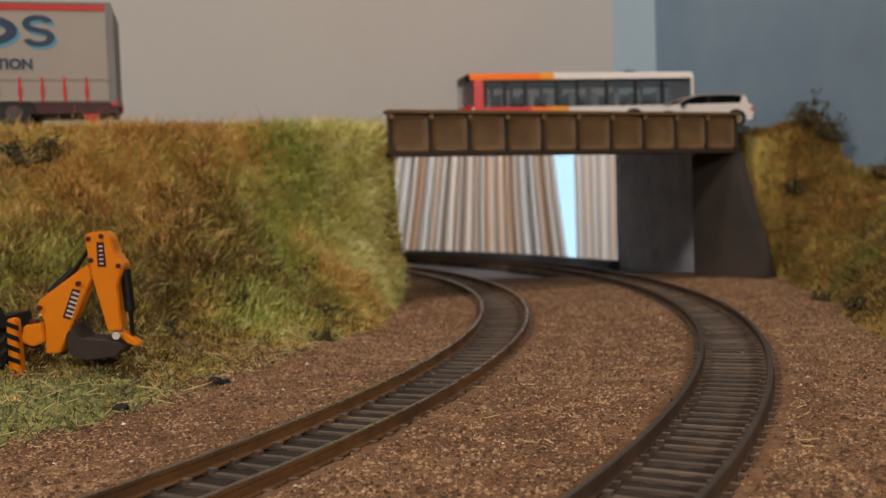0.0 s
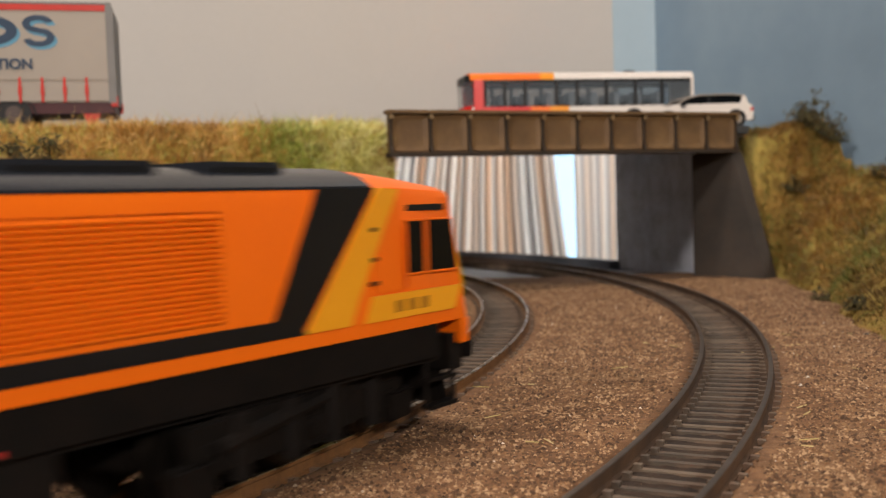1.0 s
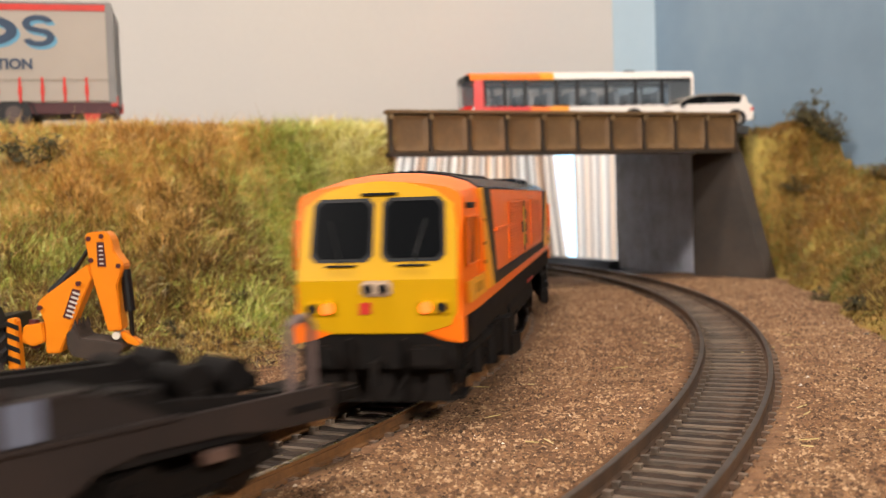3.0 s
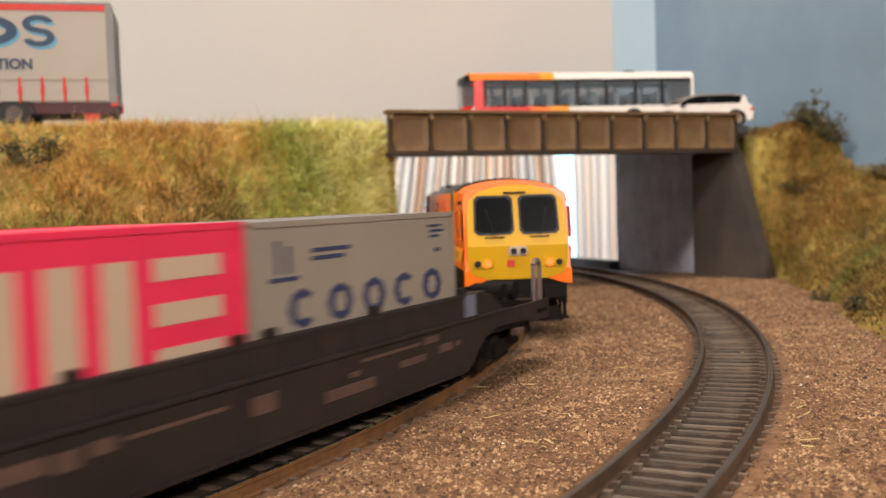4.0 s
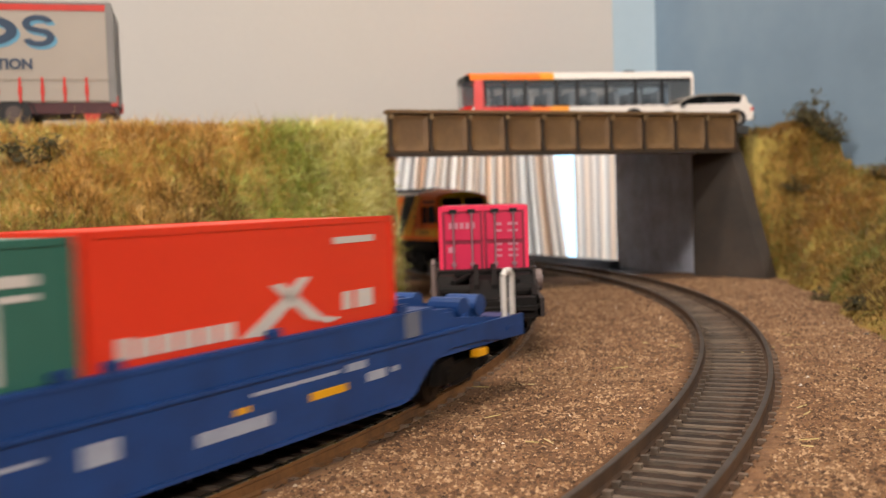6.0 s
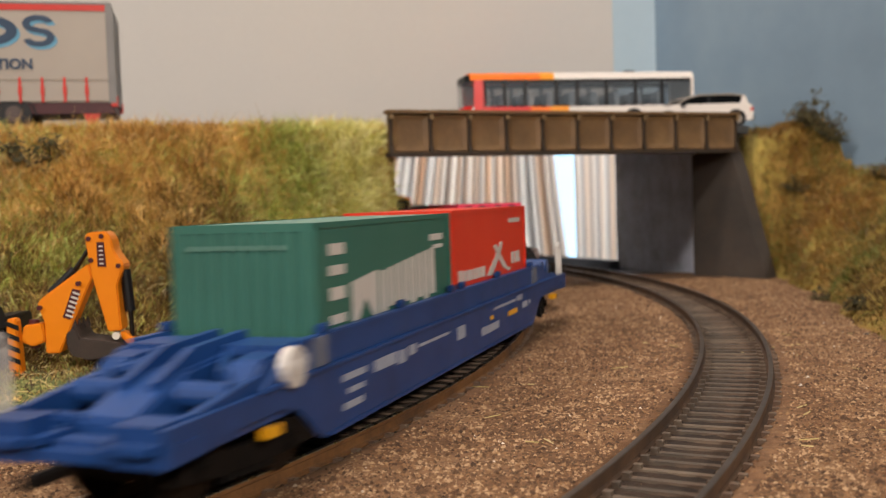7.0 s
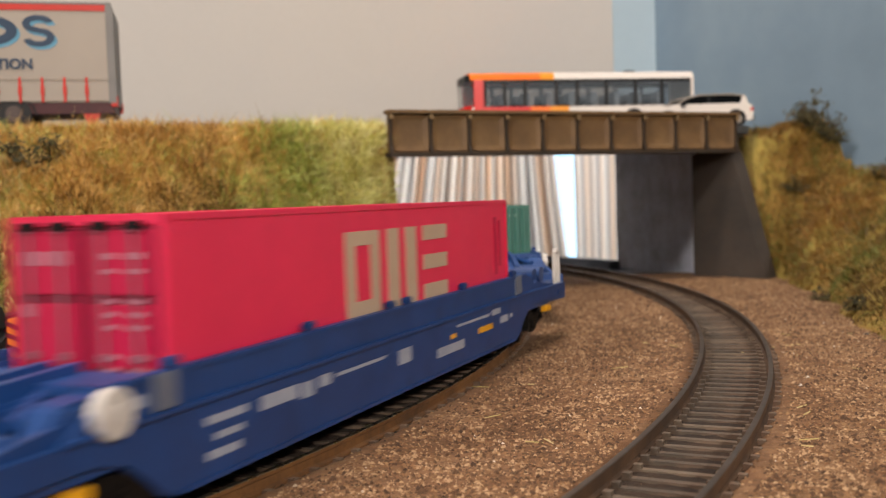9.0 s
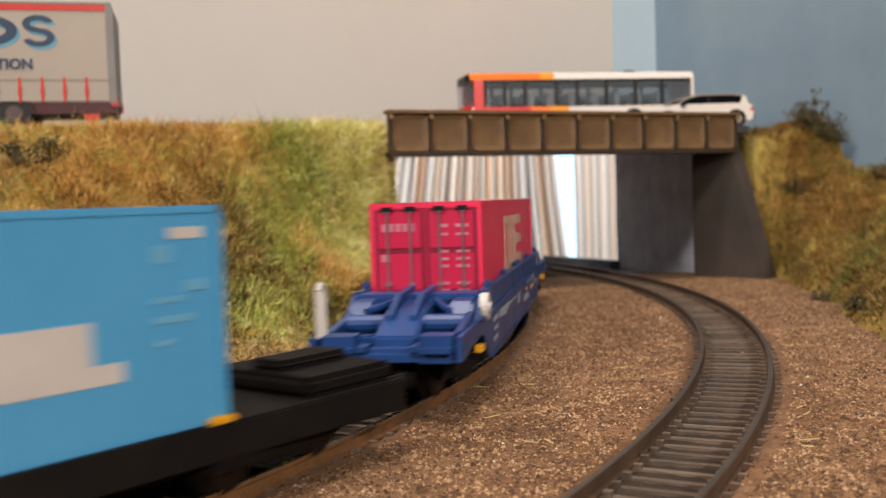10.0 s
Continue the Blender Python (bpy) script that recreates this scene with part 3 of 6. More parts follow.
# ---- loose grains of ballast ----
def grains(name, count, fz, area, size, label, material, seed):
    rs = np.random.RandomState(seed)
    x = rs.uniform(area[0], area[1], count)
    y = area[2] + (area[3] - area[2]) * rs.rand(count) ** 1.5
    ok = np.abs(x) < y * 0.5 + 16
    r1 = np.abs(np.hypot(x - C1[0], y - C1[1]) - R1)
    r2 = np.abs(np.hypot(x - C2[0], y - C2[1]) - R2)
    ok &= (np.abs(r1 - 8.4) > 1.5) & (np.abs(r2 - 8.4) > 1.5)
    ok &= ((r1 > 13) & (r2 > 13)) | (rs.rand(count) < 0.12)
    x, y = x[ok], y[ok]
    n = len(x)
    s = size * (0.45 + rs.rand(n) ** 3 * 1.3)
    z = fz(x, y)
    c = np.stack([x, y, z + s * 0.15], 1)
    dirs = np.array([(1, 0, 0), (-1, 0, 0), (0, 1, 0), (0, -1, 0), (0, 0, 1)], float)
    sc = s[:, None] * (0.6 + 0.7 * rs.rand(n, 5))
    turn = rs.rand(n) * 6.28
    ca, sa = np.cos(turn), np.sin(turn)
    v = dirs[None] * sc[:, :, None] + rs.normal(0, 0.14, (n, 5, 3)) * s[:, None, None]
    v = np.stack([v[..., 0] * ca[:, None] - v[..., 1] * sa[:, None], v[..., 0] * sa[:, None] + v[..., 1] * ca[:, None], v[..., 2] * 0.8], -1) + c[:, None]
    tri = np.array([(4, 0, 2), (4, 2, 1), (4, 1, 3), (4, 3, 0)])
    f = (np.arange(n)[:, None, None] * 5 + tri[None]).reshape(-1, 3)
    ob = mesh_np(name, v.reshape(-1, 3), f, material)
    return tagged(ob, label, "ballast", kind="stuff")


ballast_field = field(ballast_height, -140, 230, 100, 510, 0.8)
grains("ballast_grains", 330000, ballast_field, (-130, 220, 105, 500), 0.32, "fine brown ballast grains scattered round the rails", M_STONE, 5)
grains("pale_chips", 700, ballast_field, (-130, 220, 105, 460), 0.36, "a few pale stone chips among the ballast", M_CHIP, 6)

grains("dark_crumbs", 18000, ballast_field, (-130, 220, 105, 420), 0.42, "dark brown crumbs among the ballast", M_CRUMB_DARK, 9)

# ---- tracks ----
def rail_mesh(bm, c, r, prof, a0, a1, n=150):
    prev = None
    for i in range(n + 1):
        a = math.radians(a0 + (a1 - a0) * i / n)
        ring = [bm.verts.new((*arc(c, r + u, a), v)) for u, v in prof]
        if prev:
            for k in range(len(prof)):
                bm.faces.new((prev[k], prev[(k + 1) % len(prof)], ring[(k + 1) % len(prof)], ring[k]))
        prev = ring
    return bm


WEB = [(-0.95, 1.0), (0.95, 1.0), (0.95, 1.35), (0.3, 1.7), (0.28, 3.0), (0.56, 3.25), (0.58, 3.8), (-0.58, 3.8), (-0.56, 3.25), (-0.28, 3.0), (-0.3, 1.7), (-0.95, 1.35)]
HEAD = [(-0.54, 3.8), (0.54, 3.8), (0.5, 3.97), (0.38, 4.0), (-0.38, 4.0), (-0.5, 3.97)]

bm = boxed(-11.4, 11.4, -0.75, 0.75, -1.9, 1.0)
for s in (-8.4, 8.4):
    for d in (-1.7, 1.7):
        box(bm, s + d - 0.7, s + d + 0.7, -0.7, 0.7, 1.0, 1.75)
sleeper_part = part("sleeper", bm, M_SLEEPER)
SLEEPER = sleeper_part.data
bpy.data.objects.remove(sleeper_part)


def track(c, r, a0, a1, head, web, pitch, label):
    tr = thing("railway_track", label, "railway track", "two curved tracks")
    for s in (-1, 1):
        rail = part("rail", rail_mesh(bmesh.new(), c, r + s * 8.4, WEB, a0, a1), web, tr)
        part("rail_head", rail_mesh(bmesh.new(), c, r + s * 8.4, HEAD, a0, a1), head, rail, "worn bright rail head")
    far = []
    s0, s1 = max(a0, -75), min(a1, 78)
    n = int(math.radians(s1 - s0) * r / pitch)
    rnd = random.Random(int(r))
    for i in range(n):
        a = math.radians(s0) + i * pitch / r
        x, y = arc(c, r + rnd.uniform(-0.25, 0.25), a)
        share("sleeper", SLEEPER, tr, mm_pose(x, y, rnd.uniform(-0.12, 0.05), 0, 0, math.degrees(a) + rnd.uniform(-0.8, 0.8)))
    # the hidden rest of the line, beyond the stretch in view
    bm = bmesh.new()
    a = math.radians(a0)
    while a < math.radians(a1):
        if a < math.radians(s0) - 0.02 or a > math.radians(s1):
            vs = box(bmesh.new(), -14.3, 14.3, -0.95, 0.95, -1.9, 1.0)
            vs.transform(Matrix.Translation((*arc(c, r, a), 0)) @ Matrix.Rotation(a, 4, "Z"))
            base_i = len(bm.verts)
            new_vs = [bm.verts.new(v.co) for v in vs.verts]
            vs.verts.index_update()
            for f in vs.faces:
                bm.faces.new([new_vs[v.index] for v in f.verts])
            vs.free()
            a += pitch / r
        else:
            a = math.radians(s1) + 0.001
    if len(bm.verts):
        tagged(part("sleeper_rest", bm, M_SLEEPER, tr), kind="stuff")
    else:
        bm.free()
    return tr


def track_bed(c, r, a0, a1, label):
    """The dark strip of ballast between the rails; sleeper-gap shade and grime share its colour."""
    n, m = 900, 9
    vs, fs = [], []
    for i in range(n + 1):
        a = math.radians(a0 + (a1 - a0) * i / n)
        for j in range(m + 1):
            x, y = arc(c, r - 9.6 + 19.2 * j / m, a)
            vs.append((x, y, 0.52 + wobble(x, y, 3, 0.4, 51) + wobble(x, y, 1.2, 0.25, 53)))
    for i in range(n):
        for j in range(m):
            k = i * (m + 1) + j
            fs.append((k, k + 1, k + m + 2, k + m + 1))
    return tagged(mesh_np("track_bed", vs, fs, M_BED), label, "ballast", kind="structure")


track_bed(C1, R1, -48, 60, "dark ballast between the rails, grime and shade in its colour")
track_bed(C2, R2, -42, 60, "dark ballast between the rails, grime and shade in its colour")
track(C1, R1, -186, 104, M_RAIL_HEAD, M_RAIL_RUST, 6.4, "curved model track with worn bright rails and grey-brown sleepers")
track(C2, R2, -45, 74, M_RAIL_DULL, M_RAIL_DARK, 5.5, "curved model track with dull dark rails and weathered sleepers")

# ---- bridge ----
GA, GB = Vector((-21.2, 424.0)), Vector((151.6, 501.0))
GIRDER_TURN = math.degrees(math.atan2(GB.y - GA.y, GB.x - GA.x))
GIRDER_L = (GB - GA).length
bridge = thing("girder_bridge", "brown plate girder road bridge over the tracks", "bridge", m=mm_pose(GA.x, GA.y, 0, 0, 0, GIRDER_TURN))
part("girder_web", boxed(0, GIRDER_L, 1.8, 3.2, 66.8, 83.6), M_GIRDER, bridge)
part("top_flange", boxed(-0.8, GIRDER_L + 0.8, -1.2, 5.4, 83.6, 85.2, bevel=0.25), M_GIRDER, bridge)
part("bottom_flange", boxed(-0.4, GIRDER_L + 0.4, -0.6, 5.0, 65.0, 66.8, bevel=0.25), M_GIRDER_SHADE, bridge, "bottom flange with shade put into its dark brown")
for i in range(11):
    x = 0.7 + (GIRDER_L - 1.4) * i / 10
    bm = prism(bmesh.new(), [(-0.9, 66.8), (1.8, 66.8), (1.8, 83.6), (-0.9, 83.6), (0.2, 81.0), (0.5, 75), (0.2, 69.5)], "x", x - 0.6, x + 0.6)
    st = part("stiffener", bm, M_GIRDER_SHADE, bridge)
    part("bolt_head", rod(bmesh.new(), (x, -1.0, 82.2), (x, 0.6, 82.2), 1.1, 8), M_GIRDER_PALE, st)
for i in range(10):
    x0 = 0.7 + (GIRDER_L - 1.4) * i / 10 + 0.7
    x1 = 0.7 + (GIRDER_L - 1.4) * (i + 1) / 10 - 0.7
    # a dished panel with rounded corners, its rim proud of its middle
    bm = bmesh.new()
    rings = []
    for inset, d in ((0.0, 1.75), (0.35, 0.7), (1.1, 0.95), (2.6, 1.35), (5.2, 1.5)):
        ring = []
        w, hh = (x1 - x0) / 2 - inset, 8.2 - inset
        for k in range(20):
            a = (k + 0.5) * math.pi / 10
            ca, sa = math.cos(a), math.sin(a)
            q = (abs(ca) ** 12 + abs(sa) ** 12) ** (-1 / 12)
            ring.append(bm.verts.new(((x0 + x1) / 2 + w * ca * q, d, 75.2 + hh * sa * q)))
        rings.append(ring)
    for p, q in zip(rings, rings[1:]):
        for k in range(20):
            bm.faces.new((p[k], p[(k + 1) % 20], q[(k + 1) % 20], q[k]))
    bm.faces.new(rings[-1])
    bmesh.ops.recalc_face_normals(bm, faces=bm.faces)
    part("web_panel", bm, M_GIRDER, bridge)


def wall_run(name, p, q, thick, z0, z1, material, label, category, top_q=None):
    d = Vector((q[0] - p[0], q[1] - p[1]))
    L = d.length
    bm = bmesh.new()
    prism(bm, [(0, z0), (L, z0), (L, z1 if top_q is None else top_q), (0, z1)], "y", 0, thick)
    ob = part(name, bm, material)
    ob.matrix_basis = mm_pose(p[0], p[1], 0, 0, 0, math.degrees(math.atan2(d.y, d.x)))
    return tagged(ob, label, category, kind="structure")


wall_run("abutment", (140, 527), (112, 630), -26, -2, 76.8, M_CONCRETE, "smooth grey abutment wall under the bridge", "abutment")
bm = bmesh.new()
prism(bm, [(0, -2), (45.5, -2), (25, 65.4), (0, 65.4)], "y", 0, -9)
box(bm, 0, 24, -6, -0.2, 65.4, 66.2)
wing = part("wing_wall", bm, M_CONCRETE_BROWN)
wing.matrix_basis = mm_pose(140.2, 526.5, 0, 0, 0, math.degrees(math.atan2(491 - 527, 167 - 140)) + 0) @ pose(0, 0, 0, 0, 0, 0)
tagged(wing, "dark brown wing wall with a sloping edge", "wing wall", kind="structure")
wall_run("abutment_left", (-26, 430), (-66, 560), 16, -2, 72, M_CONCRETE, "grey abutment wall at the bank's end", "abutment")
bm = bmesh.new()
prism(bm, [(-20, 431), (149, 504.5), (166, 530), (136, 630), (110, 630), (-30, 585)], "z", 75.5, 80.0)
tagged(part("bridge_deck", bm, M_ROAD), "grey road deck carried by the bridge", "road", kind="structure")
bm = bmesh.new()
prism(bm, [(-360, road_line(-360) + 14), (-78, road_line(-78) + 14), (-78, 570), (-360, 520)], "z", 60, 80.2)
tagged(part("road", bm, M_ROAD), "grey model road along the top of the bank", "road", kind="structure")

# ---- painted backdrop ----
wall_run("backdrop_white", (-700, 454), (114, 640.5), 8, 76.9, 560, M_SKY, "off-white painted backdrop board behind the road", "backdrop")
wall_run("backdrop_corner", (114, 640.7), (144, 652), 8, 76.9, 560, M_SKY_PALE, "pale blue painted corner strip of the backdrop", "backdrop")
wall_run("backdrop_blue", (144, 652), (363, 255), 8, -2, 560, M_SKY_BLUE, "grey-blue painted backdrop board with small stains", "backdrop")
# ---- the train: x forward, y to its left, z up from the rail head; both sides are built alike ----
def plate(name, pts, y, material, parent, label="", depth=0.22):
    """A thin plate on a side: outline (x, z) on the plane y, standing out from it."""
    s = 1 if y > 0 else -1
    return part(name, prism(bmesh.new(), pts, "y", y - 0.1 * s, y + depth * s), material, parent, label)


def rect(x0, x1, z0, z1):
    return [(x0, z0), (x1, z0), (x1, z1), (x0, z1)]


def end_plate(name, pts, x, material, parent, label="", depth=0.25):
    s = 1 if x > 0 else -1
    return part(name, prism(bmesh.new(), pts, "x", x - 0.15 * s, x + depth * s), material, parent, label)


def wheel_bm(r, w):
    bm = bmesh.new()
    rod(bm, (0, -w / 2, 0), (0, w / 2, 0), r, 24)
    rod(bm, (0, -w / 2 - 0.5, 0), (0, -w / 2 + 0.2, 0), r + 0.8, 24)
    rod(bm, (0, w / 2, 0), (0, w / 2 + 0.25, 0), r * 0.78, 24)
    rod(bm, (0, w / 2, 0), (0, w / 2 + 0.8, 0), r * 0.22, 12)
    for i in range(6):
        a = i * math.pi / 3
        rod(bm, (r * 0.5 * math.cos(a), w / 2, r * 0.5 * math.sin(a)), (r * 0.5 * math.cos(a), w / 2 + 0.45, r * 0.5 * math.sin(a)), r * 0.11, 6)
    return bm


WHEELS = []


def bogie(parent, x, wheelbase, axles, r, material, axlebox=None, half=12.0, tall=0.0):
    bg = part("bogie", boxed(x - wheelbase / 2 - 6, x + wheelbase / 2 + 6, -6, 6, r - 1, r + 2.5, bevel=0.5), material, parent)
    for s in (-1, 1):
        y = s * half
        bm = bmesh.new()
        L = wheelbase / 2 + 6
        prism(bm, [(x - L, r - 1), (x - L + 3, r + 3), (x - L * 0.45, r + 3.5), (x - L * 0.3, r + 1.5), (x + L * 0.3, r + 1.5), (x + L * 0.45, r + 3.5), (x + L - 3, r + 3), (x + L, r - 1), (x + L * 0.4, r - 1.8), (x - L * 0.4, r - 1.8)], "y", y - 0.9, y + 0.9)
        if tall:
            box(bm, x - L, x + L, y - 0.7, y + 0.7, r + 1, r + tall, bevel=0.4)
            for q in (-0.62, -0.2, 0.2, 0.62):
                rod(bm, (x + q * L, y + 0.6 * s, r - 3.2), (x + q * L, y + 0.6 * s, r + tall), 1.9, 10)
            rod(bm, (x - L * 0.8, y + 1.2 * s, r + 2), (x + L * 0.1, y + 1.2 * s, r + 4.4), 1.3, 8)
            box(bm, x - L - 3, x - L + 6, y - 1.4, y + 1.4, r - 4.4, r + 1, bevel=0.5)
            box(bm, x + L - 6, x + L + 3, y - 1.4, y + 1.4, r - 4.4, r + 1, bevel=0.5)
        for k in range(5):
            sx = x - 5 + k * 2.5
            rod(bm, (sx, y, r - 3.0), (sx, y, r + 1.6), 0.8, 8)
        part("side_frame", bm, material, bg)
        for k in range(axles):
            ax = x - wheelbase / 2 + wheelbase * k / (axles - 1)
            w = part("wheel", wheel_bm(r, 2.2), M_STEEL, bg, "worn steel wheel")
            w.matrix_basis = mm_pose(ax, s * 8.4, r) @ (Matrix.Identity(4) if s > 0 else pose(0, 0, 0, 0, 0, 180))
            WHEELS.append((w, w.matrix_basis.copy(), r, s))
            bm = boxed(ax - 1.7, ax + 1.7, y + s * 0.4 - 0.9, y + s * 0.4 + 0.9, r - 1.6, r + 2.0, bevel=0.3)
            rod(bm, (ax, y + s * 0.5, r), (ax, y + s * 1.9, r), 1.1, 10)
            part("axle_box", bm, axlebox or material, bg)
    bg.matrix_basis = mm_pose(x, 0, 0) @ pose(0, 0, 0, 0, 0, math.degrees(math.asin(x / R1))) @ mm_pose(-x, 0, 0)
    return bg


def louvres(parent, x0, x1, y, n):
    s = 1 if y > 0 else -1
    panel = part("louvre_panel", boxed(x0, x1, min(y, y - 0.2 * s), max(y, y - 0.2 * s) + 0.02, 25.4, 41.4), M_ORANGE_DEEP, parent)
    h = 15.4 / n
    bm = prism(bmesh.new(), [(0, 0), (0.5 * s, 0.03 * h), (0.5 * s, 0.5 * h), (0, 0.88 * h)], "x", x0 + 0.4, x1 - 0.4)
    first = part("slat", bm, M_ORANGE, panel)
    first.matrix_basis = mm_pose(0, y, 25.7)
    for k in range(1, n):
        share("slat", first.data, panel, mm_pose(0, y, 25.7 + h * k))


def locomotive():
    lo = thing("locomotive", "orange and yellow diesel locomotive with black roof and stripes", "locomotive")
    sec = [(-17, 19.6), (-17, 42.6), (-16.3, 44.3), (-14.0, 45.8), (-10, 47.0), (-5, 47.7), (0, 47.9)]
    sec = sec + [(-y, z) for y, z in reversed(sec[:-1])]
    xs = [-127, -125.5, -122, -117, -111, -104, -95, -60, 0, 60, 95, 104, 111, 117, 122, 125.5, 127]
    bm = bmesh.new()
    rings = []
    for x in xs:
        e = max(0.0, (abs(x) - 104) / 23.0)
        ring = []
        for y, z in sec:
            zz = z - (2.6 * e * e * max(0, (z - 42) / 7))
            yy = y * (1 - 0.045 * e * e)
            rake = 5.2 * max(0, (zz - 27) / 17.0) ** 1.0 * (1 if abs(x) > 116 else max(0, (abs(x) - 104) / 13))
            ring.append(bm.verts.new((math.copysign(abs(x) - rake, x) if x else 0, yy, zz)))
        rings.append(ring)
    k = len(sec)
    for p, q in zip(rings, rings[1:]):
        for i in range(k - 1):
            bm.faces.new((p[i], p[i + 1], q[i + 1], q[i]))
        bm.faces.new((p[k - 1], p[0], q[0], q[k - 1]))
    bm.faces.new(rings[0])
    bm.faces.new(rings[-1])
    bmesh.ops.recalc_face_normals(bm, faces=bm.faces)
    smooth(part("body", bm, M_ORANGE, lo), 0.5)
    # black roof cover, slightly proud, with grille bars and hatches
    rs = [(y * 1.012, z + 0.35) for y, z in sec if z > 43.5]
    bm = bmesh.new()
    prism(bm, [(rs[0][0], 44.2)] + rs + [(rs[-1][0], 44.2)], "x", -100.5, 100.5)
    roof = smooth(part("roof", bm, M_ROOF, lo, "dark grey roof cover"), 0.5)
    for i in range(11):
        y = -11 + i * 2.2
        part("grille_bar", boxed(-92, -40, y - 0.45, y + 0.45, 48.2 - abs(y) ** 2 * 0.011, 48.7 - abs(y) ** 2 * 0.011), M_BLACK, roof)
    for x0, x1 in ((38, 62), (70, 86)):
        part("roof_hatch", boxed(x0, x1, -11, 11, 46.2, 48.7, bevel=0.4), M_ROOF, roof)
        part("roof_opening", boxed(x0 + 2, x1 - 2, -11.3, -9.8, 46.3, 47.9), M_BLACK, roof)
    part("exhaust", boxed(-20, 6, -5, 5, 47.4, 48.9, bevel=0.5), M_BLACK, roof)
    for s in (-1, 1):
        y = 17.0 * s
        plate("stripe_lower", [(-84, 21.9), (84, 21.9), (80.5, 24.6), (-80.5, 24.6)], y, M_BLACK, lo, "black lower stripe")
        for e in (-1, 1):
            plate("stripe_diagonal", [(e * 75.5, 22.0), (e * 82.5, 22.0), (e * 100.5, 44.3), (e * 87, 44.3)], y, M_BLACK, lo, "black diagonal stripe", 0.3)
            plate("band_yellow", [(e * 83.2, 22.0), (e * 93.5, 22.0), (e * 96, 27), (e * 106.5, 44.0), (e * 101.2, 44.3)], y, M_AMBER, lo, "amber diagonal band", 0.5)
            plate("panel_yellow", [(e * 97, 21.9), (e * 122, 21.9), (e * 124, 26.2), (e * 99, 26.2)], y, M_AMBER, lo, "amber number panel", 0.34)
            for bx in (106, 109.5, 113):
                plate("number_bar", rect(e * bx - 1.1, e * bx + 1.1, 23.0, 25.0), y + 0.3 * s, M_AMBER_DARK, lo, "", 0.12)
            door = plate("cab_door", rect(min(e * 99.5, e * 107), max(e * 99.5, e * 107), 26.6, 42.0), y, M_ORANGE, lo, "orange cab door", 0.3)
            for hz in (28, 32, 37):
                part("hinge", boxed(e * 99.6 - 0.8, e * 99.6 + 0.8, y + 0.2 * s - 0.4, y + 0.2 * s + 0.6, hz, hz + 0.7), M_BLACK, door)
            rod_bm = rod(bmesh.new(), (e * 107.6, y + 0.9 * s, 27), (e * 107.6, y + 0.9 * s, 38), 0.28, 6)
            part("handrail", rod_bm, M_ORANGE, door)
            for a, b in ((108.4, 113.4), (114.4, 123.2)):
                fr = plate("cab_window", [(e * a, 29.2), (e * b, 29.2), (e * (b - (1.6 if b > 120 else 0)), 38.6), (e * a, 38.6)], y, M_GLASS, lo, "dark cab side window", 0.3)
                part("window_rim", rim([(e * a, 29.2), (e * b, 29.2), (e * (b - (1.6 if b > 120 else 0)), 38.6), (e * a, 38.6)], y, s, 0.22), M_ORANGE, fr)
            plate("vent_slot", rect(min(e * 109, e * 120), max(e * 109, e * 120), 40.2, 41.3), y - 0.3 * s, M_BLACK, lo)
        louvres(lo, -47.5, 18, y, 20)
        louvres(lo, 23, 67.5, y, 20)
        plate("grab_bar", rect(-78, -50, 34.2, 34.9), y, M_ORANGE, lo, "", 0.7)
        # emblem: plain yellow block with dark squares
        em = plate("emblem", rect(-7.5, -1.5, 27.2, 39.2), y + 0.5 * s, M_YELLOW, lo, "plain yellow emblem block with black squares", 0.12)
        for bx, bz, w, h in ((-9.6, 33, 4, 3.4), (1.0, 36.6, 3.6, 2.8), (1.0, 32.6, 3.0, 2.8), (1.0, 28.8, 3.0, 2.8), (-4.5, 40.0, 2.6, 1.6), (-4.5, 26.4, 2.6, 1.6)):
            plate("emblem_square", rect(bx - w / 2, bx + w / 2, bz - h / 2, bz + h / 2), y + 0.5 * s, M_BLACK, em, "", 0.18)
        part("valance", boxed(-118, 118, min(y * 0.97, y * 0.9), max(y * 0.97, y * 0.9), 13.5, 19.6), M_UNDER, lo, "black underframe valance")
        part("battery_box", boxed(-64, -44, min(y * 0.93, y * 0.5), max(y * 0.93, y * 0.5), 6, 13.5, bevel=0.6), M_UNDER, lo)
        part("air_tank", rod(bmesh.new(), (-40, y * 0.78, 10.5), (-14, y * 0.78, 10.5), 3.0, 14), M_UNDER, lo)
        part("red_pipe", rod(bmesh.new(), (12, y * 0.95, 14.2), (34, y * 0.95, 14.2), 0.55, 8), M_STRAP, lo, "thin red pipe")
    part("fuel_tank", prism(bmesh.new(), [(-15, 13.5), (-15.5, 7), (-12, 4), (12, 4), (15.5, 7), (15, 13.5)], "x", -12, 42), M_UNDER, lo, "black fuel tank")
    part("underframe", boxed(-119, 119, -15.2, 15.2, 12.5, 19.8), M_UNDER, lo)
    for e in (-1, 1):
        bogie(lo, e * 84, 46, 3, 6.6, M_UNDER, None, 14.0, 6.0)
        nose(lo, e)
    return lo


def rim(pts, y, s, w):
    """A raised rim round an outline on a side."""
    bm = bmesh.new()
    n = len(pts)
    cx, cz = sum(p[0] for p in pts) / n, sum(p[1] for p in pts) / n
    for i in range(n):
        a, b = pts[i], pts[(i + 1) % n]
        rod(bm, (a[0], y + 0.3 * s, a[1]), (b[0], y + 0.3 * s, b[1]), w, 6)
    return bm


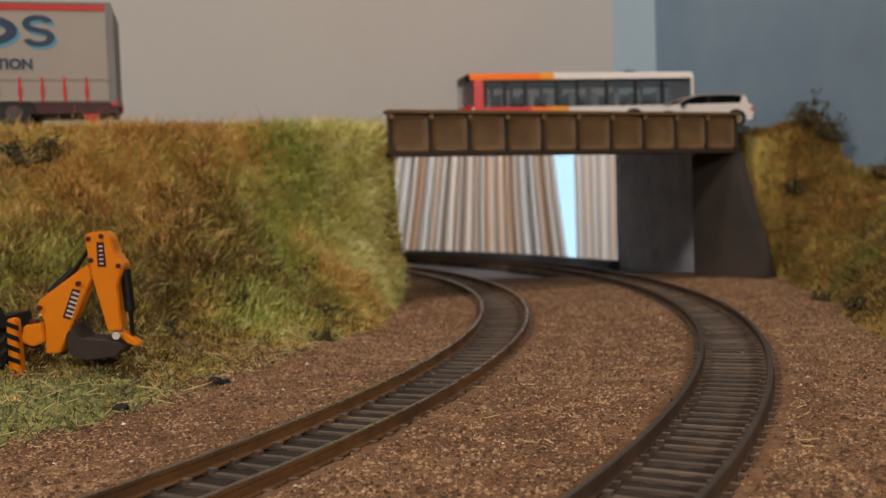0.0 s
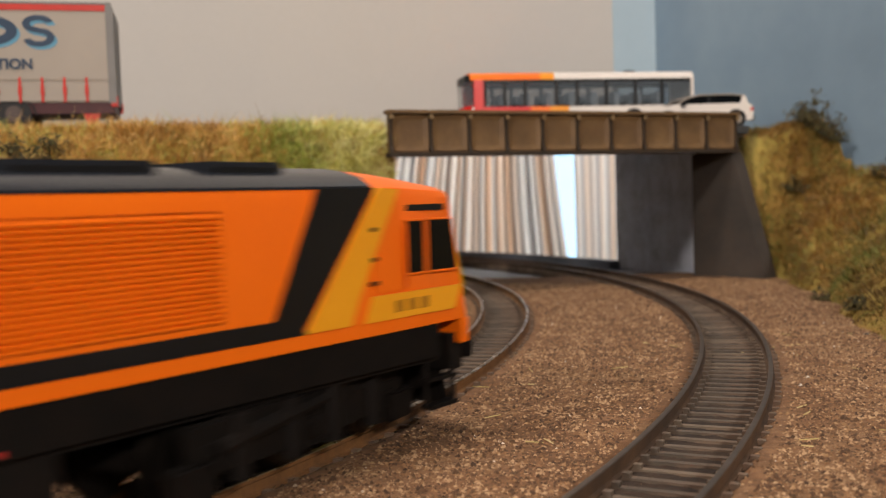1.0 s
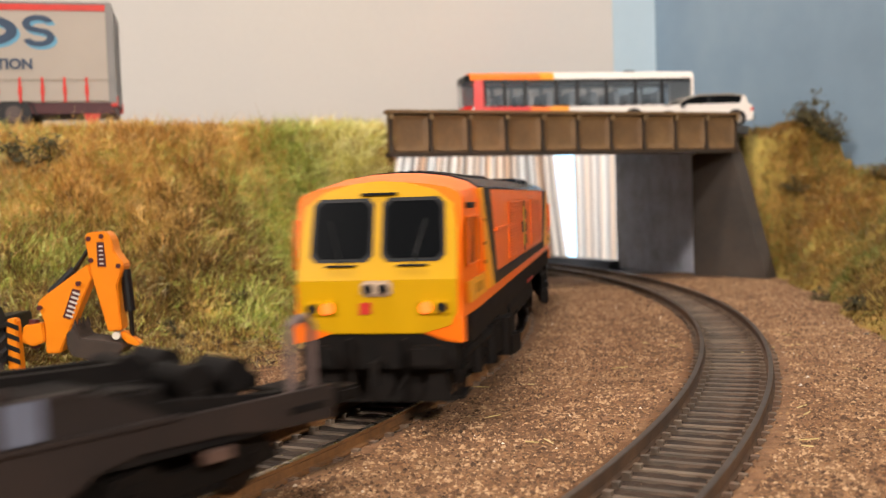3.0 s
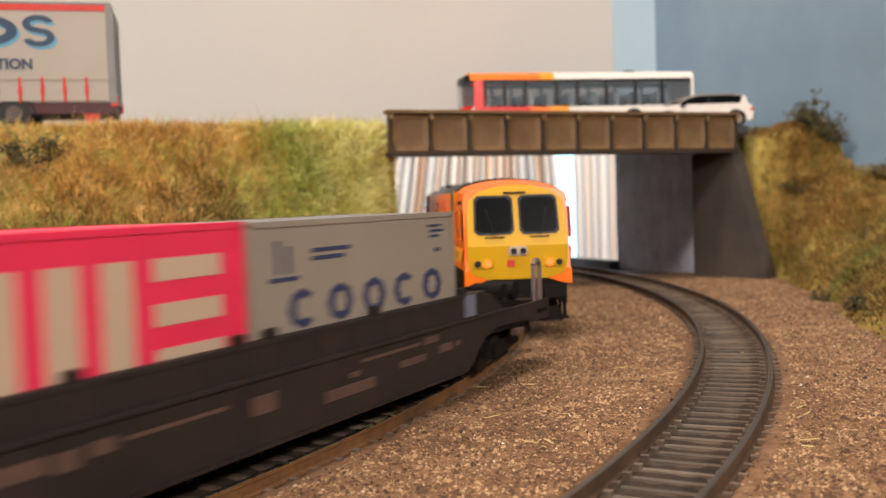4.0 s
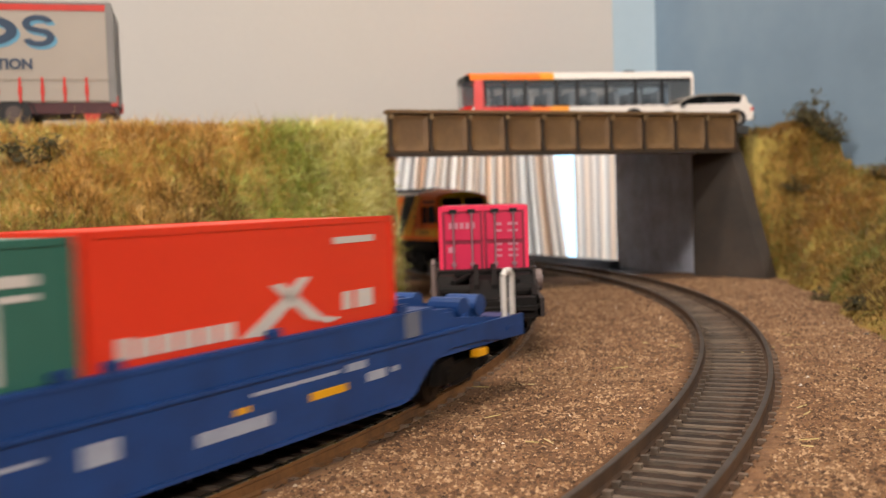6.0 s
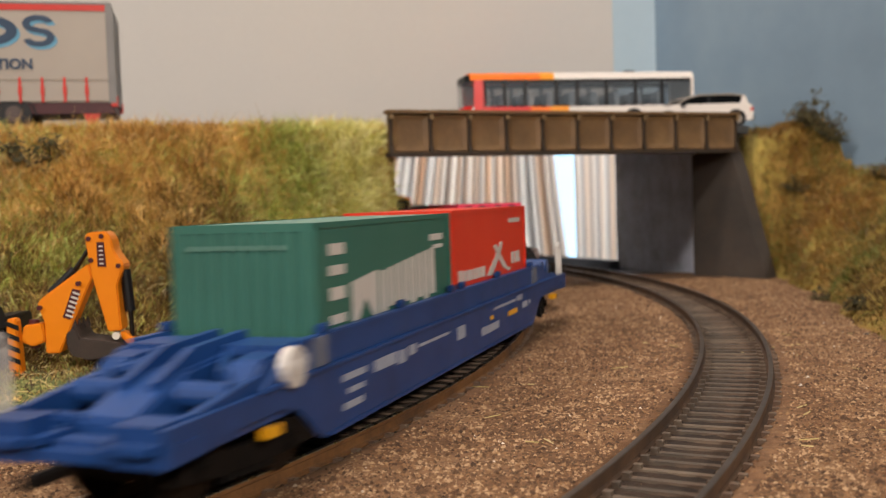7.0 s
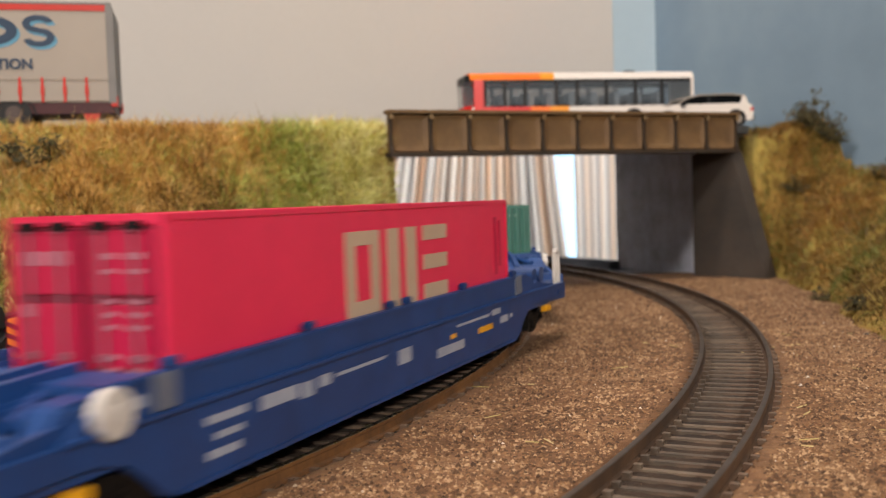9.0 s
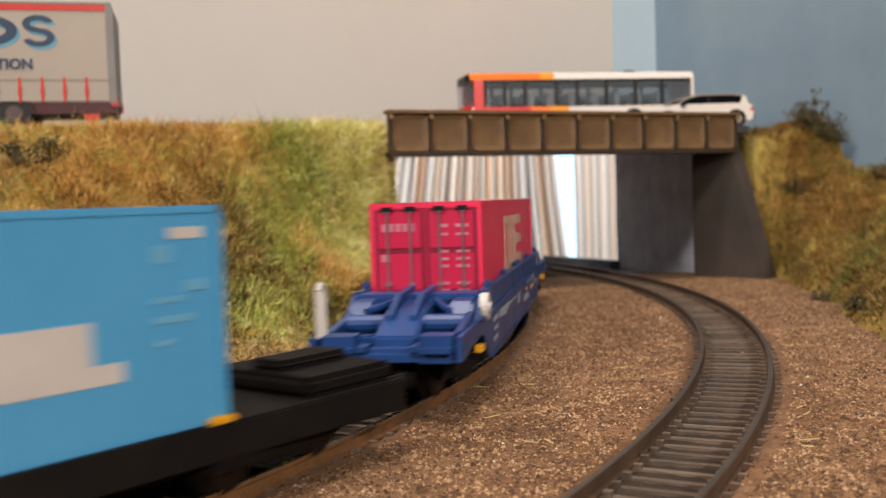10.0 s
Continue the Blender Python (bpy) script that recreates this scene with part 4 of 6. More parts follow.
def nose(lo, e):
    """One cab end: yellow face, two windscreens, lamps, buffers, plough."""
    x = 127.0 * e
    # lower face
    low = [(-14.2, 18.4), (-9, 16.9), (9, 16.9), (14.2, 18.4), (15.4, 21), (15.6, 27.1), (-15.6, 27.1), (-15.4, 21)]
    face = end_plate("face_lower", low, x, M_YELLOW, lo, "yellow cab face", 0.35)
    # upper raked face: a sloping slab
    bm = bmesh.new()
    top = [(-15.6, 27.1), (15.6, 27.1), (15.4, 36), (14.6, 41.2), (11, 44.0), (5, 45.6), (0, 46.0), (-5, 45.6), (-11, 44.0), (-14.6, 41.2), (-15.4, 36)]
    def raked(y, z, d):
        return (e * (127.0 - 5.2 * max(0, (z - 27) / 17.0) + d), y, z)
    f = [bm.verts.new(raked(y, z, 0.35)) for y, z in top]
    g = [bm.verts.new(raked(y, z, -0.4)) for y, z in top]
    bm.faces.new(f)
    bm.faces.new(g)
    for i in range(len(top)):
        j = (i + 1) % len(top)
        bm.faces.new((f[i], f[j], g[j], g[i]))
    bmesh.ops.recalc_face_normals(bm, faces=bm.faces)
    up = part("face_upper", bm, M_YELLOW, lo, "yellow cab face round the windscreens")
    for s in (-1, 1):
        for grow, d, mt, nm in ((0.7, 0.5, M_BLACK, "windscreen_rubber"), (0.0, 0.62, M_GLASS, "windscreen")):
            bm = bmesh.new()
            a, b, z0, z1 = 1.5 - grow, 12.6 + grow, 31.2 - grow, 42.0 + grow
            c = 1.2
            pts = [(a + c, z0), (b - c, z0), (b, z0 + c), (b - 0.3, z1 - c), (b - c - 0.3, z1), (a + c, z1), (a, z1 - c), (a, z0 + c)]
            fr = [bm.verts.new(raked(s * y, z, d)) for y, z in pts]
            bk = [bm.verts.new(raked(s * y, z, d - 0.5)) for y, z in pts]
            bm.faces.new(fr)
            bm.faces.new(bk)
            for i in range(8):
                j = (i + 1) % 8
                bm.faces.new((fr[i], fr[j], bk[j], bk[i]))
            bmesh.ops.recalc_face_normals(bm, faces=bm.faces)
            part(nm, bm, mt, up)
        part("wiper", rod(bmesh.new(), raked(s * 7, 30.2, 0.9), raked(s * 9.5, 38.5, 0.9), 0.16, 6), M_BLACK, up)
        bm = rod(bmesh.new(), raked(s * 4, 29.8, 0.9), raked(s * 10, 29.8, 0.9), 0.22, 6)
        part("grab_rail", bm, M_BLACK, up)
        # lamps
        hous = part("lamp_housing", boxed(min(x, x + 1.0 * e), max(x, x + 1.0 * e), s * 11 - 3.2, s * 11 + 3.2, 20.3, 23.3, bevel=0.4), M_YELLOW, lo)
        part("lit_lamp", rod(bmesh.new(), (x + 0.9 * e, s * 9.6, 21.8), (x + 1.25 * e, s * 9.6, 21.8), 1.15, 12), M_TAIL, hous, "lit orange-red lamp")
        part("lamp_dark", rod(bmesh.new(), (x + 0.9 * e, s * 12.6, 21.8), (x + 1.25 * e, s * 12.6, 21.8), 1.0, 12), M_BLACK, hous)
        # buffers, plough, steps
        bm = rod(bmesh.new(), (x - 2 * e, s * 10.5, 13), (x + 4.2 * e, s * 10.5, 13), 1.7, 12)
        box(bm, min(x + 4.0 * e, x + 5.4 * e), max(x + 4.0 * e, x + 5.4 * e), s * 10.5 - 3.4, s * 10.5 + 3.4, 11.0, 15.2, bevel=0.5)
        part("buffer", bm, M_UNDER, lo, "black oval buffer")
        bm = bmesh.new()
        rod(bm, (x - 3 * e, s * 14.6, 4.2), (x - 3 * e, s * 14.6, 14), 0.6, 6)
        rod(bm, (x - 11 * e, s * 14.6, 4.2), (x - 11 * e, s * 14.6, 14), 0.5, 6)
        box(bm, min(x - 11.5 * e, x - 2.5 * e), max(x - 11.5 * e, x - 2.5 * e), s * 14.6 - 1.2, s * 14.6 + 1.2, 3.7, 4.5)
        box(bm, min(x - 11.5 * e, x - 2.5 * e), max(x - 11.5 * e, x - 2.5 * e), s * 14.6 - 1.0, s * 14.6 + 1.0, 8.8, 9.4)
        part("cab_step", bm, M_UNDER, lo)
        bm = rod(bmesh.new(), (x + 0.8 * e, s * 5.5, 9), (x + 1.2 * e, s * 5.5, 16), 0.4, 8)
        rod(bm, (x + 1.2 * e, s * 5.5, 9), (x + 1.5 * e, s * 4.2, 6.5), 0.4, 8)
        part("brake_hose", bm, M_UNDER, lo)
    hl = part("headlight", boxed(min(x, x + 1.2 * e), max(x, x + 1.2 * e), -3.0, 3.0, 24.0, 27.0, bevel=0.5), M_PRINT_TAN, lo, "pale twin headlight housing")
    for s in (-1, 1):
        part("headlight_lens", rod(bmesh.new(), (x + 1.1 * e, s * 1.45, 25.5), (x + 1.5 * e, s * 1.45, 25.5), 0.95, 12), M_BLACK, hl)
    part("red_square", boxed(min(x, x + 0.7 * e), max(x, x + 0.7 * e), 1.2, 3.4, 20.6, 22.8), M_STRAP, lo)
    part("hood_line", boxed(min(x - 5.2 * e, x - 4.0 * e), max(x - 5.2 * e, x - 4.0 * e), -3.5, 3.5, 43.2, 43.7), M_BLACK, lo)
    # orange apron below the face, black buffer beam and plough
    bm = prism(bmesh.new(), [(-16.6, 19.7), (-16.6, 15.0), (-13.5, 15.4), (-9, 16.9), (9, 16.9), (13.5, 15.4), (16.6, 15.0), (16.6, 19.7)], "x", x - 2.2 * e, x + 0.1 * e)
    part("apron", bm, M_ORANGE, lo, "orange skirt corners")
    part("buffer_beam", boxed(min(x - 4 * e, x - 0.2 * e), max(x - 4 * e, x - 0.2 * e), -15, 15, 10, 16.8), M_UNDER, lo)
    bm = prism(bmesh.new(), [(-14, 3.2), (14, 3.2), (12, 9.8), (-12, 9.8)], "x", x - 3.5 * e, x - 2.5 * e)
    part("plough", bm, M_UNDER, lo, "black plough plate")
    bm = rod(bmesh.new(), (x, 0, 11.5), (x + 4 * e, 0, 11), 0.9, 8)
    box(bm, min(x + 3.4 * e, x + 4.6 * e), max(x + 3.4 * e, x + 4.6 * e), -0.8, 0.8, 7.5, 12)
    part("coupling", bm, M_UNDER, lo)


# ---- containers ----
def container(name, x0, x1, z1, material, label, top=None, door=None, ribs_end=False, door_end=-1, z0=9.0):
    """A box with corner posts, rails, sheet ends and, at one end, a pair of doors."""
    c = thing(name, label, "shipping container", "containers on the train")
    w = 14.0
    part("box_shell", boxed(x0 + 0.4, x1 - 0.4, -w + 0.35, w - 0.35, z0, z1 - 0.4, bevel=0.15), material, c)
    part("roof_sheet", boxed(x0 + 0.8, x1 - 0.8, -w + 0.9, w - 0.9, z1 - 0.6, z1 - 0.1), top or material, c)
    for s in (-1, 1):
        part("top_rail", boxed(x0, x1, s * w - 0.55, s * w + 0.0 if s > 0 else s * w + 0.55, z1 - 1.1, z1, bevel=0.12) if s > 0 else boxed(x0, x1, -w, -w + 0.55, z1 - 1.1, z1, bevel=0.12), material, c)
        for x in (x0, x1 - 1.3):
            part("corner_post", boxed(x, x + 1.3, min(s * w, s * (w - 1.3)), max(s * w, s * (w - 1.3)), z0, z1, bevel=0.15), material, c)
    e = door_end
    xe = x0 if e < 0 else x1
    mt = door or material
    part("end_header", boxed(min(xe, xe - 0.9 * e), max(xe, xe - 0.9 * e), -w + 1.0, w - 1.0, z1 - 1.4, z1 + 0.02), material, c)
    if ribs_end:
        for i in range(9):
            y = -w + 2.2 + i * (2 * w - 4.4) / 8
            part("end_rib", rib(xe, e, y, z0, z1 - 1.4), material, c)
    else:
        for s in (-1, 1):
            d = part("door", boxed(min(xe - 0.4 * e, xe + 0.05 * e), max(xe - 0.4 * e, xe + 0.05 * e), min(s * 0.3, s * (w - 1.2)), max(s * 0.3, s * (w - 1.2)), z0, z1 - 1.7), M_PINK_DARK if door else mt, c, "pressed metal container door")
            h = (z1 - 1.7 - z0) / 3
            for k in range(3):
                part("door_panel", boxed(min(xe, xe + 0.45 * e), max(xe, xe + 0.45 * e), min(s * 1.0, s * (w - 2.0)), max(s * 1.0, s * (w - 2.0)), z0 + k * h + 0.7, z0 + (k + 1) * h - 0.5, bevel=0.2), mt, d)
            for q in (3.6, 9.4):
                bm = rod(bmesh.new(), (xe + 0.8 * e, s * q, z0 + 0.4), (xe + 0.8 * e, s * q, z1 - 0.8), 0.32, 6)
                for zz in (z1 - 2.4, z0 + 2, z0 + 12):
                    box(bm, min(xe + 0.3 * e, xe + 1.2 * e), max(xe + 0.3 * e, xe + 1.2 * e), s * q - 0.75, s * q + 0.75, zz, zz + 1.0)
                part("lock_rod", bm, M_LOCK, d)
                part("lock_keeper", boxed(min(xe + 0.1 * e, xe + 1.5 * e), max(xe + 0.1 * e, xe + 1.5 * e), s * q - 1.2, s * q + 1.2, z1 - 2.0, z1 - 0.9), M_BLACK, d)
            rows = ((z1 - 7.0, 5, 2.0), (z1 - 14.4, 1, 1.8)) if s > 0 else ((z1 - 6.2, 2, 0.9), (z1 - 8.2, 2, 0.7), (z1 - 12.4, 2, 0.7), (z1 - 14.2, 2, 0.7), (z1 - 16.0, 2, 0.7), (z1 - 20.2, 2, 0.7), (z1 - 22, 2, 0.7))
            for zz, n, tall in rows:
                for k in range(n):
                    if n == 5:
                        yc, wd = 10.2 - k * 1.75, 1.2
                    else:
                        yc, wd = (s * 10.0, 2.2) if n == 1 else (-4.6 - k * 4.6, 2.2 if k == 0 else 3.2)
                    part("marking_bar", boxed(min(xe + 0.4 * e, xe + 0.55 * e), max(xe + 0.4 * e, xe + 0.55 * e), yc - wd / 2, yc + wd / 2, zz, zz + tall), M_PRINT_DOOR, d)
    xe2 = x1 if e < 0 else x0
    for i in range(9):
        y = -w + 2.2 + i * (2 * w - 4.4) / 8
        part("end_rib", rib(xe2, -e, y, z0, z1 - 1.4), material, c)
    return c


def rib(xe, e, y, z0, z1):
    bm = bmesh.new()
    prism(bm, [(xe - 0.3 * e, y - 1.1), (xe + 0.28 * e, y - 0.6), (xe + 0.28 * e, y + 0.6), (xe - 0.3 * e, y + 1.1)], "z", z0, z1)
    return bm


def side_marks(c, marks, material, label=""):
    """Plain printed shapes on both sides: outlines (x from the middle to the eye's right, z)."""
    for s in (-1, 1):
        for pts in marks:
            p = pts if s < 0 else [(-x, z) for x, z in pts]
            plate("printed_shape", p, s * 13.72, material, c, label, 0.16)


def bars(x0, x1, z0, z1):
    return rect(x0, x1, z0, z1)


def three_blocks(xc, z0, z1, k):
    """A hollow block, a pair of uprights and three level bars."""
    h, w = z1 - z0, 14.0 * k
    out = []
    x = xc - 1.7 * w
    t = 0.26 * w
    out += [rect(x, x + t, z0, z1), rect(x + 0.95 * w - t, x + 0.95 * w, z0, z1), rect(x + t + 0.02, x + 0.95 * w - t - 0.02, z1 - 0.17 * h, z1), rect(x + t + 0.02, x + 0.95 * w - t - 0.02, z0, z0 + 0.17 * h)]
    x += 1.2 * w
    out += [rect(x, x + 0.36 * w, z0, z1), rect(x + 0.59 * w, x + 0.95 * w, z0, z1)]
    x += 1.2 * w
    out += [rect(x, x + 0.9 * w, z0 + f * h, z0 + (f + 0.2) * h) for f in (0, 0.4, 0.8)]
    return out


def ring_marks(xc, z0, z1, n, w, gap):
    """A row of hollow eight-sided rings, each in eight flat pieces."""
    out = []
    for i in range(n):
        cx = xc + (i - (n - 1) / 2) * (w + gap)
        cz, rx, rz = (z0 + z1) / 2, w / 2, (z1 - z0) / 2
        for k in range(8):
            if i in (0, 3) and k in (0, 7):
                continue
            a, b = k * math.pi / 4, (k + 1) * math.pi / 4 - 0.02
            o = [(cx + rx * math.cos(a), cz + rz * math.sin(a)), (cx + rx * math.cos(b), cz + rz * math.sin(b))]
            q = [(cx + 0.52 * rx * math.cos(b), cz + 0.6 * rz * math.sin(b)), (cx + 0.52 * rx * math.cos(a), cz + 0.6 * rz * math.sin(a))]
            out.append(o + q)
    return out


# ---- pocket wagons ----
def side_profile():
    """The deep side of a pocket wagon between its raised ends, (x, z)."""
    half = [(0, 3.3), (73, 3.3), (76, 4.4), (80, 7.6), (84, 10.0), (90, 11.2), (104, 11.0), (112, 10.0), (123, 9.8), (123, 14.8), (95, 14.8), (86.5, 19.4), (83, 20.0), (0, 20.0)]
    return half


def wagon(material, label, print_dim=None, print_yellow=None, fitting=None, end_mat=None, drawbar=False):
    end_mat = end_mat or material
    wg = thing("container_wagon", label, "railway wagon", "container wagons")
    for s in (-1, 1):
        y = 15.5 * s
        half = side_profile()
        out = half + [(-x, z) for x, z in reversed(half[1:-1])]
        bm = prism(bmesh.new(), out, "y", y - 1.0 * s, y)
        side = part("side_sill", bm, material, wg)
        part("sill_ledge", boxed(-96, 96, min(y, y + 0.9 * s), max(y, y + 0.9 * s), 14.6, 15.4, bevel=0.15), material, side)
        part("sill_cap", boxed(-83, 83, min(y - 1.6 * s, y + 0.35 * s), max(y - 1.6 * s, y + 0.35 * s), 19.6, 20.6, bevel=0.2), material, side)
        part("lower_lip", boxed(-72, 72, min(y - 1.4 * s, y + 0.35 * s), max(y - 1.4 * s, y + 0.35 * s), 3.2, 4.0, bevel=0.15), material, side)
        for x in (-72.5, -36, -4, 4, 36, 72.5):
            part("container_stop", boxed(x - 1.5, x + 1.5, min(y - 1.2 * s, y + 0.2 * s), max(y - 1.2 * s, y + 0.2 * s), 20.6, 22.2, bevel=0.3), material, side)
        for x in (-75, 75):
            part("sill_plate", boxed(x - 2.4, x + 2.4, min(y, y + 0.55 * s), max(y, y + 0.55 * s), 15.6, 20.4), M_PLATE, side, "bare grey plate")
        e = -s
        def bar(x0, x1, z0, z1, mt):
            x0, x1 = sorted((x0 * e, x1 * e))
            plate("marking_bar", rect(x0, x1, z0, z1), y, mt, side, "", 0.12)
        for x0, x1, z0, z1 in ((60, 66, 9.5, 11.2), (30, 52, 12.4, 13.0), (54, 60, 12.2, 13.6), (18, 34, 7.2, 9.2), (-2, 4, 9.0, 12), (-28, -8, 11.4, 12.0), (-34, -30, 10.6, 12.6), (-40, -36, 9.8, 12.4), (-52, -41, 10.4, 12.6), (-66, -56, 11.2, 12.4), (-64, -57, 8.8, 9.8), (-66, -58, 6.2, 7.4), (68, 70, 10, 11)):
            bar(x0, x1, z0, z1, print_dim or M_PRINT_DIM)
        bar(44, 54, 9.0, 10.4, print_yellow or M_YELLOW_MARK)
        bar(26, 29, 10.2, 11.2, print_yellow or M_YELLOW_MARK)
        bar(-84, -79, 16.6, 18.2, print_dim or M_PRINT_DIM)
        for x in (-93.6, 101.5):
            part("yellow_block", boxed(x - 2.2, x + 2.2, y - 0.9, y + 0.9, 7.9, 9.5, bevel=0.12), print_yellow if drawbar else M_YELLOW_MARK, wg, "small axle end block")
    # well floor and the end platforms with their ribs and black plates for pocket shade
    part("well_floor", boxed(-76, 76, -14.4, 14.4, 6.0, 8.9), material, wg)
    for e in (-1, 1):
        def bx(x0, x1, *r, bevel=0.0):
            return boxed(min(x0 * e, x1 * e), max(x0 * e, x1 * e), *r, bevel=bevel)
        part("well_end", bx(74, 76.3, -14.4, 14.4, 6, 20.0), end_mat, wg)
        deck = part("end_deck", bx(76.5, 121, -14.4, 14.4, 9.6, 11.2), end_mat, wg)
        part("end_platform", bx(76.4, 86, -14.4, 14.4, 18.4, 20.2, bevel=0.4), end_mat, deck)
        bm = prism(bmesh.new(), [(e * 84, 11.2), (e * 84, 19.2), (e * 98, 18.2), (e * 113, 13.8), (e * 113, 11.2)], "y", -4.6, 4.6)
        bmesh.ops.bevel(bm, geom=list(bm.edges), offset=0.5, segments=2, affect="EDGES", clamp_overlap=True)
        part("draft_box", bm, end_mat, deck)
        for y in (-2.6, 2.6):
            bm = prism(bmesh.new(), [(e * 76.6, 20.0), (e * 76.6, 21.6), (e * 94, 21.0), (e * 105, 17.4), (e * 105, 16.0), (e * 86, 19.0)], "y", y - 0.75, y + 0.75)
            part("deck_rib", bm, end_mat, deck)
        for s in (-1, 1):
            bm = prism(bmesh.new(), [(e * 84, 11.2), (e * 84, 19.6), (e * 93, 19.0), (e * 98, 14.6), (e * 98, 11.2)], "y", min(s * 8.6, s * 14.3), max(s * 8.6, s * 14.3))
            bmesh.ops.bevel(bm, geom=list(bm.edges), offset=0.6, segments=2, affect="EDGES", clamp_overlap=True)
            part("shoulder", bm, end_mat, deck)
            bm = prism(bmesh.new(), [(e * 92, 13.0), (e * 92, 17.2), (e * 99, 16.6), (e * 114, 15.0), (e * 114, 12.2)], "y", min(s * 12.9, s * 14.4), max(s * 12.9, s * 14.4))
            part("side_rail", bm, end_mat, deck)
            # A thin black plate on the deck stands in for a hollow's shade.
            part("deck_pocket", bx(98, 110.5, min(s * 5.4, s * 12.6), max(s * 5.4, s * 12.6), 11.2, 11.6), M_UNDER, deck)
            part("deck_tube", rod(bmesh.new(), (e * 101, s * 4.5, 15.2), (e * 101, s * 13, 15.2), 2.0, 12), end_mat, deck)
            part("brace", rod(bmesh.new(), (e * 86, s * 4.5, 18.8), (e * 97, s * 9.4, 17.4), 0.9, 8), end_mat, deck)
            if e > 0:
                for x in (101, 108):
                    bm = rod(bmesh.new(), (x, s * 4.2, 18.2), (x, s * 12.4, 18.2), 2.4, 14)
                    box(bm, x - 1.6, x + 1.6, min(s * 5, s * 11.6), max(s * 5, s * 11.6), 11.4, 17.0, bevel=0.3)
                    part("cushion_cylinder", bm, end_mat, deck)
            part("cross_rib", bx(109.5, 112.5, min(s * 4.4, s * 13), max(s * 4.4, s * 13), 11.2, 14.0, bevel=0.5), end_mat, deck)
        for s in (-1, 1):
            part("end_beam", bx(112.5, 123.5, min(s * 4.6, s * 15.7), max(s * 4.6, s * 15.7), 9.4, 14.9, bevel=2.2), end_mat, wg)
        part("end_tie", bx(114, 119, -4.8, 4.8, 9.4, 12.0, bevel=0.5), end_mat, wg)
        for y in (-10.4, 10.4) if e > 0 else ():
            bm = rod(bmesh.new(), (e * 122, y, 12.2), (e * 126.5, y, 12.2), 1.5, 12)
            box(bm, min(e * 126.2, e * 127.4), max(e * 126.2, e * 127.4), y - 2.8, y + 2.8, 10.4, 14.0, bevel=0.5)
            part("buffer", bm, M_UNDER, wg, "black buffer")
        part("coupling", bx(122, 130, -0.9, 0.9, 8.4, 10.0, bevel=0.3), M_UNDER, wg)
        bogie(wg, 98 if e > 0 else -90, 23 if e > 0 else 20, 2, 5.4, M_UNDER, None, 11.6)
    if drawbar:
        part("drawbar", boxed(121, 141, -2.6, 2.6, 8.2, 10.6, bevel=0.5), M_UNDER, wg, "black coupling bar to the locomotive")
    # white end fittings: hoops at the leading end, discs at the trailing end
    for s in (-1, 1):
        f = -s
        bm = bmesh.new()
        rod(bm, (116, s * 14.2, 14.4), (116, s * 14.2, 24.0), 0.7, 8)
        rod(bm, (120, s * 14.2, 14.4), (120, s * 14.2, 24.0), 0.7, 8)
        rod(bm, (116, s * 14.2, 24.0), (117.2, s * 14.2, 25.2), 0.7, 8)
        rod(bm, (120, s * 14.2, 24.0), (118.8, s * 14.2, 25.2), 0.7, 8)
        rod(bm, (117.0, s * 14.2, 25.2), (119.0, s * 14.2, 25.2), 0.7, 8)
        for v in bm.verts:
            v.co.x *= f
        bmesh.ops.recalc_face_normals(bm, faces=bm.faces)
        part("grab_hoop", bm, fitting or M_PRINT_WHITE, wg, "pale grab hoop")
        bm = rod(bmesh.new(), (-85.5 * f, s * 15.2, 17.2), (-85.5 * f, s * 17.0, 17.2), 3.2, 18)
        rod(bm, (-85.5 * f, s * 13.8, 17.2), (-85.5 * f, s * 15.4, 17.2), 1.0, 10)
        rod(bm, (-85.5 * f, s * 16.8, 17.2), (-85.5 * f, s * 17.5, 17.2), 1.2, 12)
        part("hand_wheel", bm, fitting or M_PRINT_WHITE, wg, "round pale hand wheel")
    # the trailing end is shorter than the leading one
    for ob in wg.children_recursive:
        if not ob.name.startswith(("bogie", "hand_wheel")) and not ob.parent.name.startswith("bogie"):
            for v in ob.data.vertices:
                if v.co.x < -76 * MM:
                    v.co.x = (-76 + 0.9 * (v.co.x / MM + 76)) * MM
    return wg


